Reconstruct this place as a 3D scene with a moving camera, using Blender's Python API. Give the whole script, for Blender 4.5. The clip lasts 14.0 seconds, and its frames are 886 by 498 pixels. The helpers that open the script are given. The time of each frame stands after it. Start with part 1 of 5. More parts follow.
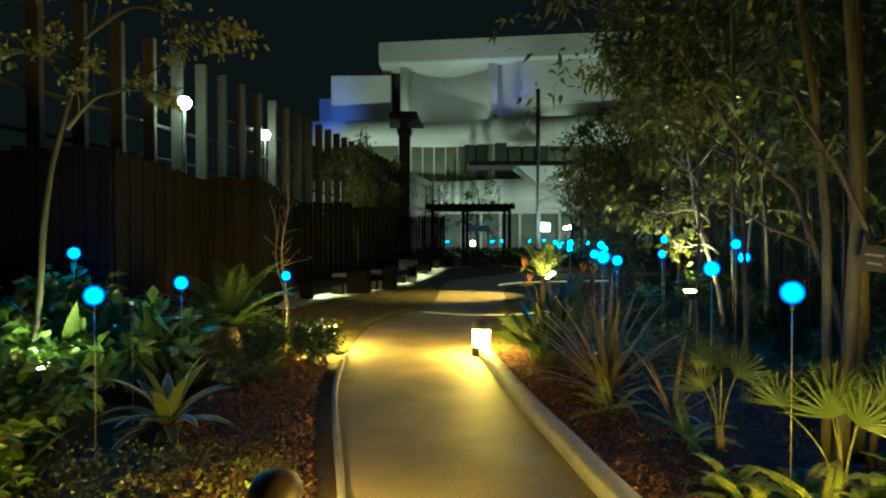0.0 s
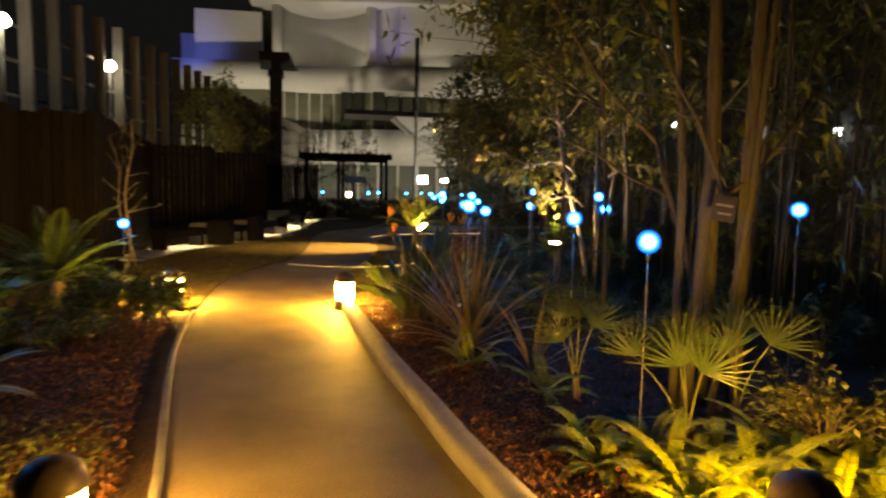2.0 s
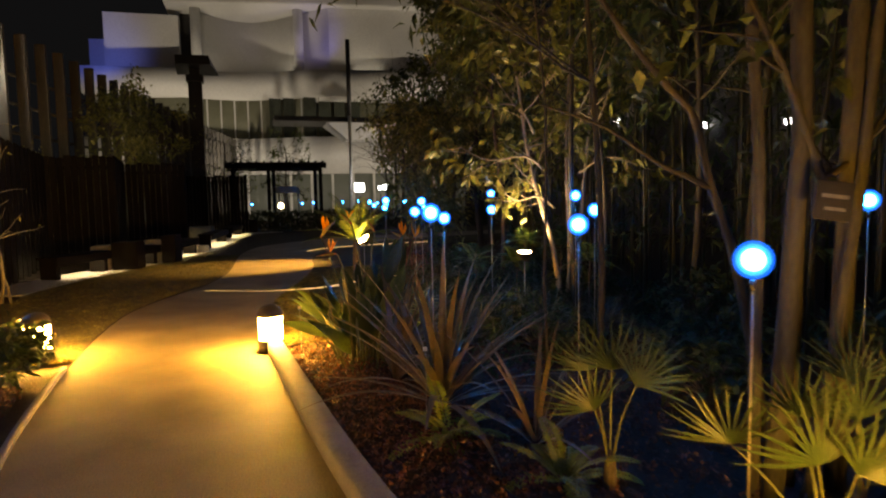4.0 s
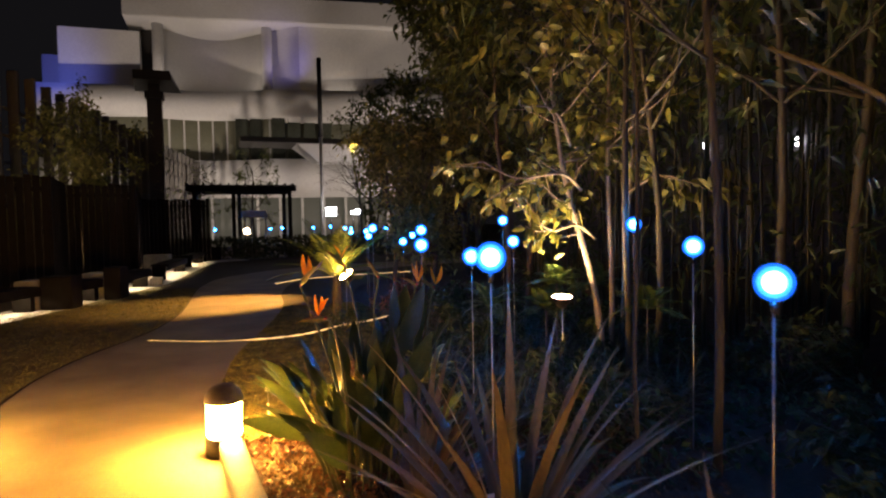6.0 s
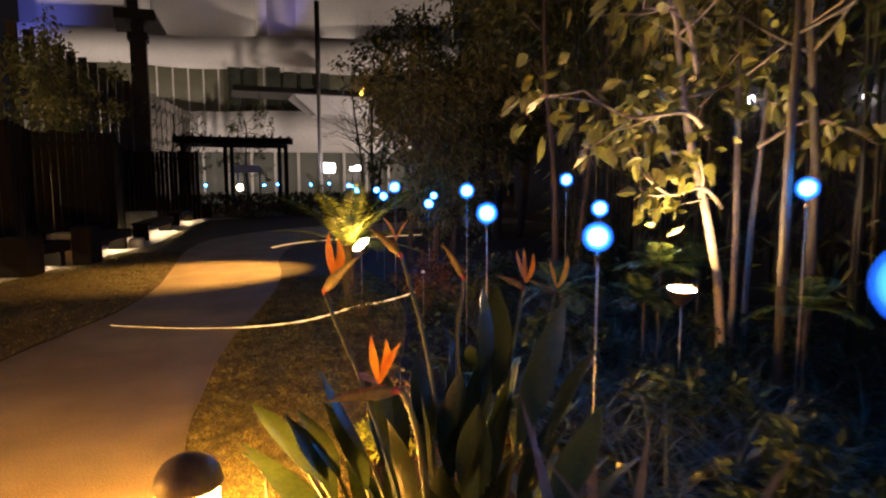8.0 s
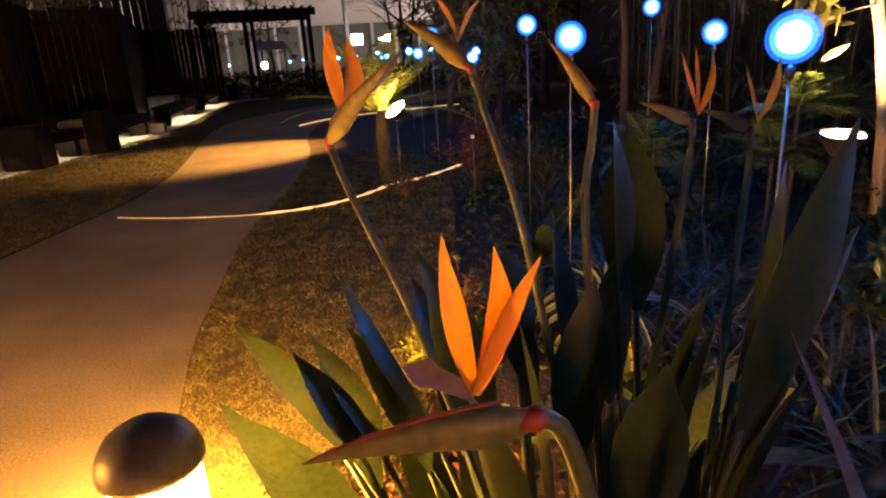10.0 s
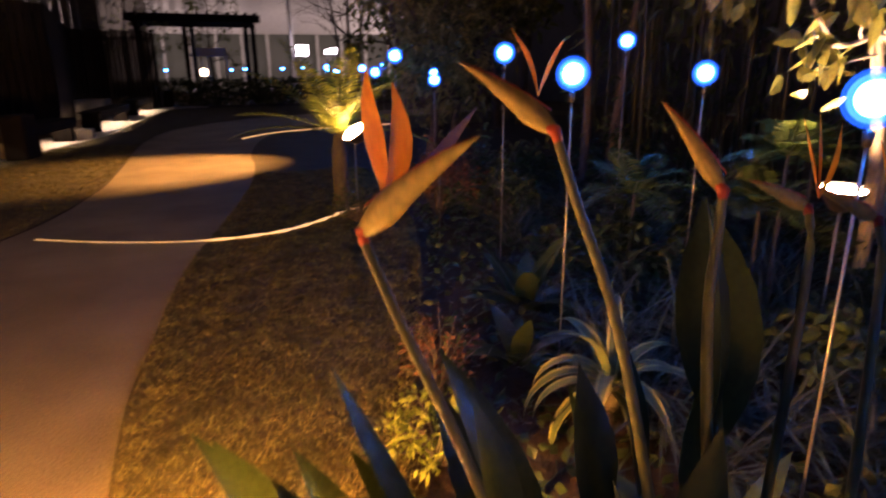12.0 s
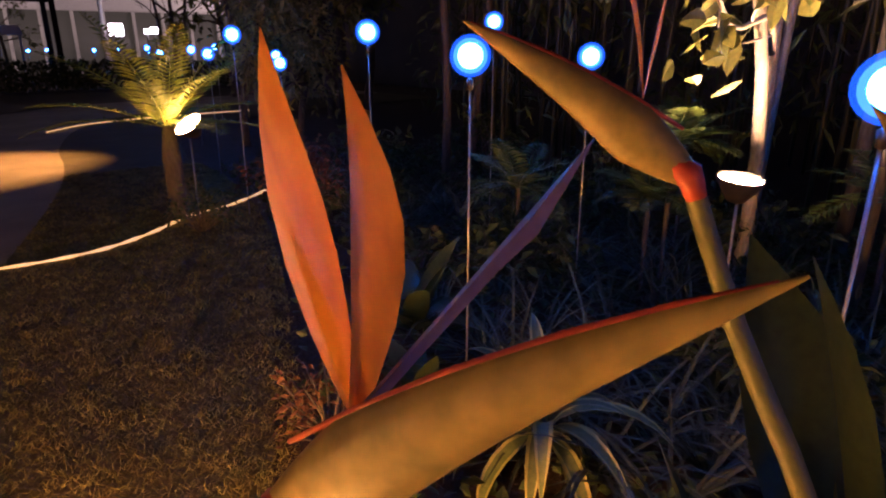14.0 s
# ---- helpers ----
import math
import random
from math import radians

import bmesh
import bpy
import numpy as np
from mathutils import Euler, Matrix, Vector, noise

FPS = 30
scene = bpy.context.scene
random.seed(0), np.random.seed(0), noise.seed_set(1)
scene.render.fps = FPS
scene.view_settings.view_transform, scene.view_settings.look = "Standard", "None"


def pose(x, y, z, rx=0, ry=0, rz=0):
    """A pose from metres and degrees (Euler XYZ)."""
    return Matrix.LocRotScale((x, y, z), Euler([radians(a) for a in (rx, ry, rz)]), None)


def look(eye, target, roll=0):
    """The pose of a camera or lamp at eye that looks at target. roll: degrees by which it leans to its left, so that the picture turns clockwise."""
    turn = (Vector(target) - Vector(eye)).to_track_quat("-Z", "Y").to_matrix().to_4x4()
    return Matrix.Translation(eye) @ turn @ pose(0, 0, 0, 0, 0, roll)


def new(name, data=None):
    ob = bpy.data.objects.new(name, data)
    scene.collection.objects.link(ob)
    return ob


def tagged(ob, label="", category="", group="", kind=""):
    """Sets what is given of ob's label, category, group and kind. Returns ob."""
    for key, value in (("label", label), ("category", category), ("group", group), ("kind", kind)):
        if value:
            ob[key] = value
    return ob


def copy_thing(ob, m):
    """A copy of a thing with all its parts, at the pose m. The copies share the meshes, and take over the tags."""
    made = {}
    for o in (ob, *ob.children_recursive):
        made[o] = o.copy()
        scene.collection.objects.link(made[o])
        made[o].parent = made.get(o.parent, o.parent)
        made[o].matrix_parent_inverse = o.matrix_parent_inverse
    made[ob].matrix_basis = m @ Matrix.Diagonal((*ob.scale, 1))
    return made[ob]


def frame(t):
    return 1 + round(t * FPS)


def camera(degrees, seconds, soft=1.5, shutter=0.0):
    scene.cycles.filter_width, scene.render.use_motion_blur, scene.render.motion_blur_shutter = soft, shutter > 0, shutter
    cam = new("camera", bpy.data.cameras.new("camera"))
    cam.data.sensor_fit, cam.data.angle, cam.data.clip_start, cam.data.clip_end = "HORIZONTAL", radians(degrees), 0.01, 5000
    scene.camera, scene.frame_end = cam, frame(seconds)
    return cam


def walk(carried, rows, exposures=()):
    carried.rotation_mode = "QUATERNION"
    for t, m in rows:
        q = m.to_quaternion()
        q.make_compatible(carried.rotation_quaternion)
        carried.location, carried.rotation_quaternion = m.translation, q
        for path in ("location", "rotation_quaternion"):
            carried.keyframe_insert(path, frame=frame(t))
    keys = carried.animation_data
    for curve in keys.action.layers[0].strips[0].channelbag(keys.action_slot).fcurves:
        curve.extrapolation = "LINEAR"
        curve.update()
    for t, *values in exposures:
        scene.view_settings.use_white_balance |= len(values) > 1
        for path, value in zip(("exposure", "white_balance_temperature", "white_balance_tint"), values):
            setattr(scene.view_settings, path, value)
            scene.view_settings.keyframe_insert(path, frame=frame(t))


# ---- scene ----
cam = camera(71.5, 14.0, 2.1, 0.5)
METRES, EYE, TILT, LEAN, TURN = 8.0, 1.55, -1.0, 0.0, 0.0
ROWS = [
    (0.0, 0.0, 0.0, 0.0, 0.0, 0.0, 0.0),
    (0.5, 0.0069, -0.0023, -0.0005, 1.05, 0.12, 0.33),
    (1.0, 0.0196, -0.0016, -0.0042, 0.64, -2.06, 0.94),
    (1.5, 0.0235, 0.0132, -0.0082, -3.45, -4.43, -0.49),
    (2.0, 0.0263, 0.0491, -0.007, -11.17, -4.28, -1.0),
    (2.5, 0.0384, 0.0879, -0.0079, -14.81, -4.71, 0.07),
    (3.0, 0.0476, 0.133, -0.0065, -13.73, -5.85, 1.23),
    (3.5, 0.0458, 0.1892, -0.0079, -16.6, -4.47, 1.63),
    (4.0, 0.0506, 0.2427, -0.007, -16.97, -3.7, 1.35),
    (6.5, 0.0656, 0.5294, 0.0093, -22.51, -1.3, 1.08),
    (7.0, 0.0653, 0.5838, 0.0137, -25.9, -3.65, 0.17),
    (7.5, 0.0724, 0.649, 0.0138, -22.4, -5.0, -0.36),
    (8.0, 0.0804, 0.7077, 0.0079, -20.27, -5.33, 0.44),
    (8.5, 0.0885, 0.766, 0.0001, -18.97, -10.82, 1.35),
    (9.0, 0.0995, 0.8033, -0.0125, -17.7, -14.91, 3.0),
    (11.5, 0.1103, 0.8609, -0.0217, -17.22, -17.13, 4.04),
    (12.0, 0.0999, 0.8849, -0.0117, -22.35, -15.4, 0.77),
    (12.5, 0.0998, 0.9123, -0.0072, -28.48, -15.03, 1.77),
    (13.0, 0.1047, 0.9364, -0.0134, -31.74, -18.37, -0.3),
    (13.5, 0.1124, 0.9487, -0.0129, -35.76, -16.96, 0.04),
    (14.0, 0.1145, 0.9511, -0.0117, -36.61, -16.98, 0.59),
]
EXPOSURES = [(0.0, 0.6, 5150, -46), (0.6, 0.6, 5200, -44), (1.0, 0.55, 6400, -16), (1.6, 0.58, 7700, -2), (2.5, 0.5, 7950, 2), (3.2, 0.35, 7950, 4), (4.2, 0.3, 7400, 6), (6.5, 0.5, 6900, 20), (9.0, 0.45, 7300, 24), (12.0, 0.2, 6900, 43), (13.0, 0.0, 6750, 47), (14.0, -0.05, 6550, 50)]
walk(cam, [(t, pose(0, 0, EYE, TILT, LEAN, TURN) @ pose(METRES * x, METRES * y, METRES * z, 90 + pitch, roll, yaw)) for t, x, y, z, yaw, pitch, roll in ROWS], EXPOSURES)

# ---- night sky and large lights ----
world = bpy.data.worlds.new("night")
scene.world = world
world.use_nodes = True
world.node_tree.nodes["Background"].inputs[0].default_value = (0.24, 0.24, 0.28, 1)
world.node_tree.nodes["Background"].inputs[1].default_value = 0.016


def lamp(name, kind, eye, target, watts, colour, size=0.3, cone=90):
    data = bpy.data.lights.new(name, kind)
    data.energy, data.color = watts, colour
    if kind == "AREA":
        data.size = size
    else:
        data.shadow_soft_size = size
    if kind == "SPOT":
        data.spot_size, data.spot_blend = radians(cone), 0.8
    ob = new(name, data)
    ob.matrix_world = look(eye, target)
    return ob


# floodlights in the planting in front of the building, hidden by the far hedge
for eye, target, watts in (((-7, 40, 0.5), (-2, 50, 9), 2900), ((18, 39.5, 0.5), (10, 49, 9), 3000), ((-0.5, 42.8, 0.5), (0.5, 51, 5.0), 550)):
    lamp("facade_floodlight", "SPOT", eye, target, watts, (1, 0.86, 0.72), 0.4, 105)
# washes behind the balcony parapet, turned up to the soffit
for x, y in ((-1.6, 51.4), (2.4, 50.9), (9.0, 48.2)):
    lamp("balcony_uplight", "AREA", (x, y, 11.3), (x, y + 0.4, 15.7), 8, (1, 0.88, 0.74), 2.2)
lamp("blue_accent_light", "SPOT", (-9.5, 47, 11.6), (-10.2, 51, 12.2), 260, (0.15, 0.2, 1), 0.2, 100)
lamp("blue_accent_light", "SPOT", (5.8, 46.4, 11.6), (5.2, 49, 13.5), 120, (0.3, 0.25, 1), 0.2, 80)

# ---- materials ----


def nodes_of(name):
    m = bpy.data.materials.new(name)
    m.use_nodes = True
    return m, m.node_tree.nodes, m.node_tree.links


def mat(name, a, b, rough=0.6, scale=6.0, fine=60.0, bump=0.25, metal=0.0, rnd=0.0, transl=0.0, spec=0.4, stretch=(1, 1, 1), island=False, depth=0.01):
    """Two-scale noise colour between a and b, fine relief, and a brightness that varies from piece to piece."""
    m, n, l = nodes_of(name)
    bsdf = n["Principled BSDF"]
    tc = n.new("ShaderNodeTexCoord")
    mp = n.new("ShaderNodeMapping")
    mp.inputs["Scale"].default_value = stretch
    l.new(tc.outputs["Object"], mp.inputs[0])
    big, small = n.new("ShaderNodeTexNoise"), n.new("ShaderNodeTexNoise")
    big.inputs["Scale"].default_value, small.inputs["Scale"].default_value = scale, fine
    big.inputs["Detail"].default_value = 5
    for t in (big, small):
        l.new(mp.outputs[0], t.inputs["Vector"])
    add = n.new("ShaderNodeMath")
    add.operation = "MULTIPLY_ADD"
    add.inputs[1].default_value = 0.5
    l.new(small.outputs["Fac"], add.inputs[0])
    half = n.new("ShaderNodeMath")
    half.operation = "MULTIPLY"
    half.inputs[1].default_value = 0.5
    l.new(big.outputs["Fac"], half.inputs[0])
    l.new(half.outputs[0], add.inputs[2])
    ramp = n.new("ShaderNodeValToRGB")
    ramp.color_ramp.elements[0].position, ramp.color_ramp.elements[1].position = 0.32, 0.68
    ramp.color_ramp.elements[0].color, ramp.color_ramp.elements[1].color = (*a, 1), (*b, 1)
    l.new(add.outputs[0], ramp.inputs[0])
    colour = ramp.outputs[0]
    if rnd:
        rng = n.new("ShaderNodeNewGeometry") if island else n.new("ShaderNodeObjectInfo")
        mr = n.new("ShaderNodeMapRange")
        mr.inputs["To Min"].default_value, mr.inputs["To Max"].default_value = 1 - rnd, 1 + rnd
        l.new(rng.outputs["Random Per Island" if island else "Random"], mr.inputs["Value"])
        mul = n.new("ShaderNodeVectorMath")
        mul.operation = "SCALE"
        l.new(colour, mul.inputs[0])
        l.new(mr.outputs[0], mul.inputs["Scale"])
        colour = mul.outputs[0]
    l.new(colour, bsdf.inputs["Base Color"])
    bsdf.inputs["Roughness"].default_value, bsdf.inputs["Metallic"].default_value = rough, metal
    bsdf.inputs["Specular IOR Level"].default_value = spec
    if bump:
        bp = n.new("ShaderNodeBump")
        bp.inputs["Strength"].default_value, bp.inputs["Distance"].default_value = bump, depth
        l.new(add.outputs[0], bp.inputs["Height"])
        l.new(bp.outputs[0], bsdf.inputs["Normal"])
    if transl:
        tr, mix = n.new("ShaderNodeBsdfTranslucent"), n.new("ShaderNodeMixShader")
        l.new(colour, tr.inputs[0])
        mix.inputs[0].default_value = transl
        l.new(bsdf.outputs[0], mix.inputs[1])
        l.new(tr.outputs[0], mix.inputs[2])
        l.new(mix.outputs[0], n["Material Output"].inputs[0])
    return m


def glow(name, colour, strength, base=0.8):
    m, n, l = nodes_of(name)
    bsdf = n["Principled BSDF"]
    bsdf.inputs["Base Color"].default_value = (base, base, base, 1)
    bsdf.inputs["Emission Color"].default_value = (*colour, 1)
    bsdf.inputs["Emission Strength"].default_value = strength
    return m


def leaf(name, a, b, rough=0.45, transl=0.22, rnd=0.35, island=False, scale=9.0, stretch=(1, 1, 1)):
    return mat(name, a, b, rough, scale, 70, 0.2, 0, rnd, transl, 0.4, stretch, island, 0.004)


M_PATH = mat("resin_path", (0.13, 0.105, 0.066), (0.37, 0.30, 0.195), 0.7, 1.3, 95, 0.6, spec=0.3)
M_KERB = mat("concrete_kerb", (0.17, 0.163, 0.15), (0.31, 0.30, 0.275), 0.8, 5, 90, 0.3)
M_SOIL = mat("bark_mulch_soil", (0.028, 0.018, 0.011), (0.075, 0.045, 0.026), 0.9, 5, 45, 0.9, depth=0.03)
M_CHIP = mat("bark_chip", (0.06, 0.032, 0.018), (0.15, 0.075, 0.04), 0.85, 14, 80, 0.3, rnd=0.5, island=True)
M_TURF = mat("turf_ground", (0.06, 0.05, 0.022), (0.12, 0.10, 0.045), 0.95, 2.5, 60, 0.9, depth=0.02)
M_GRASS = mat("dry_grass", (0.035, 0.034, 0.011), (0.31, 0.26, 0.082), 0.8, 4.5, 16, 0, rnd=0.4, transl=0.25, island=True)
M_GRAVEL = mat("pale_gravel", (0.34, 0.33, 0.3), (0.6, 0.58, 0.54), 0.9, 20, 120, 0.9)
M_COVER = leaf("red_ground_cover", (0.07, 0.03, 0.018), (0.16, 0.07, 0.03), island=True, rnd=0.5)
M_COVER2 = leaf("green_ground_cover", (0.045, 0.058, 0.013), (0.115, 0.125, 0.03), island=True, rnd=0.5)
M_FERN = leaf("fern_frond", (0.13, 0.17, 0.018), (0.26, 0.30, 0.04), 0.5, 0.3)
M_FAN = leaf("fan_palm_leaf", (0.019, 0.035, 0.011), (0.047, 0.07, 0.022), 0.45, 0.15)
M_PHORM = leaf("flax_blade", (0.075, 0.06, 0.03), (0.16, 0.12, 0.055), 0.4, 0.12, stretch=(1, 1, 0.2))
M_STREL = leaf("strelitzia_leaf", (0.024, 0.042, 0.012), (0.062, 0.085, 0.025), 0.35, 0.24, 0.4)
M_STEM = leaf("flower_stem", (0.05, 0.065, 0.018), (0.10, 0.105, 0.032), 0.5, 0.0, 0.2, scale=14)
M_SPATHE = leaf("flower_spathe", (0.09, 0.08, 0.022), (0.23, 0.175, 0.05), 0.5, 0.05, 0.15, scale=22)
M_NECK = leaf("red_spathe_neck", (0.17, 0.018, 0.01), (0.33, 0.05, 0.02), 0.5, 0.0, 0.1, scale=20)
M_SEPAL = leaf("orange_sepal", (0.58, 0.175, 0.010), (0.82, 0.36, 0.022), 0.5, 0.3, 0.12, scale=30, stretch=(1, 1, 0.3))
M_BLUE = leaf("blue_petal", (0.06, 0.045, 0.11), (0.16, 0.12, 0.2), 0.5, 0.1, 0.1, scale=30)
M_AGAVE = leaf("agave_leaf", (0.065, 0.095, 0.035), (0.13, 0.16, 0.06), 0.5, 0.05, 0.25)
M_AGEDGE = leaf("agave_pale_margin", (0.24, 0.23, 0.075), (0.36, 0.33, 0.11), 0.5, 0.1, 0.15)
M_CYCAD = leaf("cycad_frond", (0.028, 0.06, 0.014), (0.07, 0.11, 0.026), 0.4, 0.08)
M_DARKLEAF = leaf("dark_shrub_leaf", (0.018, 0.035, 0.011), (0.045, 0.07, 0.022), 0.4, 0.15, 0.5, True)
M_TREELEAF = leaf("tree_leaf", (0.05, 0.07, 0.018), (0.13, 0.15, 0.04), 0.4, 0.3, 0.5, True)
# lighter than tree_leaf, so part of the uplight sits in the leaf colour
M_UPLITLEAF = leaf("broad_leaf_lightened_as_uplit", (0.09, 0.105, 0.025), (0.2, 0.2, 0.05), 0.4, 0.3, 0.5, True)
M_YELLOWLEAF = leaf("pale_tree_leaf", (0.12, 0.13, 0.04), (0.24, 0.24, 0.08), 0.5, 0.3, 0.4, True)
M_CAREX = leaf("sedge_blade", (0.03, 0.045, 0.027), (0.085, 0.1, 0.06), 0.5, 0.1, 0.5)
M_BARK = mat("pale_bark", (0.14, 0.12, 0.085), (0.30, 0.26, 0.19), 0.85, 7, 60, 0.7, stretch=(1, 1, 0.35), depth=0.015)
M_OLIVEBARK = mat("smooth_olive_bark", (0.022, 0.022, 0.014), (0.062, 0.057, 0.037), 0.85, 5, 60, 0.5, stretch=(1, 1, 0.3), depth=0.012)
M_DARKBARK = mat("dark_bark", (0.05, 0.042, 0.032), (0.12, 0.1, 0.075), 0.9, 9, 60, 0.7, stretch=(1, 1, 0.35), depth=0.015)
M_CULM = mat("bamboo_culm", (0.014, 0.018, 0.009), (0.036, 0.04, 0.018), 0.5, 8, 60, 0.2, rnd=0.35, stretch=(1, 1, 0.2))
M_BOARD = mat("dark_stained_board", (0.005, 0.0042, 0.0038), (0.012, 0.0092, 0.0075), 0.8, 5, 60, 0.5, rnd=0.3, spec=0.12, stretch=(1, 1, 0.1))
M_FIN = mat("weathered_timber_fin", (0.055, 0.052, 0.048), (0.12, 0.112, 0.1), 0.8, 5, 60, 0.4, rnd=0.3, stretch=(1, 1, 0.1))
M_STONE = mat("grey_stone", (0.16, 0.155, 0.145), (0.32, 0.31, 0.29), 0.85, 6, 70, 0.5)
M_WHITE = mat("white_render", (0.55, 0.55, 0.54), (0.68, 0.68, 0.66), 0.85, 0.35, 9, 0.15)
# dark metal, used as well to colour in the shade of the wall recess
M_DARKMETAL = mat("dark_metal_and_recess_shade", (0.018, 0.017, 0.016), (0.035, 0.032, 0.03), 0.45, 6, 60, 0.1, metal=0.3)
M_DOME = mat("bronze_lamp_cap", (0.07, 0.055, 0.04), (0.12, 0.095, 0.07), 0.45, 8, 70, 0.1, metal=0.2)
M_STAKE = mat("galvanised_stake", (0.22, 0.21, 0.2), (0.36, 0.35, 0.33), 0.4, 8, 70, 0.1, metal=0.8)
M_GLASS = mat("dark_window_glass", (0.035, 0.04, 0.033), (0.065, 0.072, 0.055), 0.12, 0.6, 8, 0.0, spec=0.6, rnd=0.35)
M_BLIND = mat("lit_curtain_behind_glass", (0.16, 0.165, 0.11), (0.24, 0.24, 0.17), 0.7, 0.5, 12, 0.1, rnd=0.3)
M_MULLION = mat("pale_mullion", (0.4, 0.4, 0.38), (0.5, 0.5, 0.48), 0.6, 2, 40, 0.1)
M_FARWALL = mat("dim_neighbour_wall", (0.06, 0.06, 0.065), (0.11, 0.11, 0.115), 0.9, 0.7, 20, 0.2)
M_HEDGE = leaf("hedge_leaf", (0.018, 0.028, 0.010), (0.045, 0.06, 0.02), 0.6, 0.1, 0.5, True)
M_LITGLASS = glow("lit_ground_floor_glazing", (0.85, 0.85, 0.6), 0.035, 0.06)
M_SIGN = mat("black_sign_board", (0.008, 0.008, 0.008), (0.016, 0.016, 0.016), 0.5, 6, 60, 0.1)
M_SIGNBAR = mat("white_sign_print", (0.6, 0.6, 0.58), (0.7, 0.7, 0.68), 0.7, 9, 60, 0)
# plain grey, much darker than the white print above
M_PRINT = mat("grey_sign_print", (0.09, 0.09, 0.085), (0.17, 0.17, 0.16), 0.7, 40, 160, 0)
M_TAPE = mat("black_rubber_tie", (0.02, 0.02, 0.02), (0.04, 0.04, 0.04), 0.7, 9, 60, 0.1)

WARM = (1.0, 0.49, 0.075)
G_BOLLARD = glow("bollard_lens_glow", WARM, 500)
G_BOLLARD_DIM = glow("dim_bollard_lens_glow", WARM, 250)
G_BULB = glow("globe_bulb_glow", (0.0, 0.2, 1.0), 350)


def shell(name, colour, strength, cover_share):
    """A globe's glass with its halo: glows and lets part of what is behind it through."""
    m, n, l = nodes_of(name)
    em, tr, mix = n.new("ShaderNodeEmission"), n.new("ShaderNodeBsdfTransparent"), n.new("ShaderNodeMixShader")
    em.inputs[0].default_value, em.inputs[1].default_value, mix.inputs[0].default_value = (*colour, 1), strength, cover_share
    l.new(tr.outputs[0], mix.inputs[1])
    l.new(em.outputs[0], mix.inputs[2])
    l.new(mix.outputs[0], n["Material Output"].inputs[0])
    return m


# nested glowing shells imitate the halo of glare around each globe
G_GLOBE = shell("globe_shell_glow", (0.0, 0.12, 1.0), 2.0, 0.45)
G_HALO = shell("globe_halo_glow", (0.04, 0.4, 1.0), 4.0, 0.35)
G_FLOOD = glow("flood_lens_glow", (1.0, 0.66, 0.30), 1200)
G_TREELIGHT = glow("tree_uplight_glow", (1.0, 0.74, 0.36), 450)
G_UPLIGHT = glow("uplight_lens_glow", (1.0, 0.6, 0.22), 330)
# glow for tubes laid where thin streaks of light fall on the ground
G_STREAK = glow("light_streak_glow", (1.0, 0.62, 0.18), 0.9)
G_BENCH = glow("bench_strip_glow", (1.0, 0.78, 0.45), 55)
G_STREET = glow("street_lamp_glow", (1.0, 0.9, 0.76), 75)
G_ENTRY = glow("entrance_lamp_glow", (0.92, 0.95, 1.0), 10)
G_FARBOL = glow("far_bollard_glow", (1.0, 0.75, 0.45), 14)

# ---- mesh helpers ----


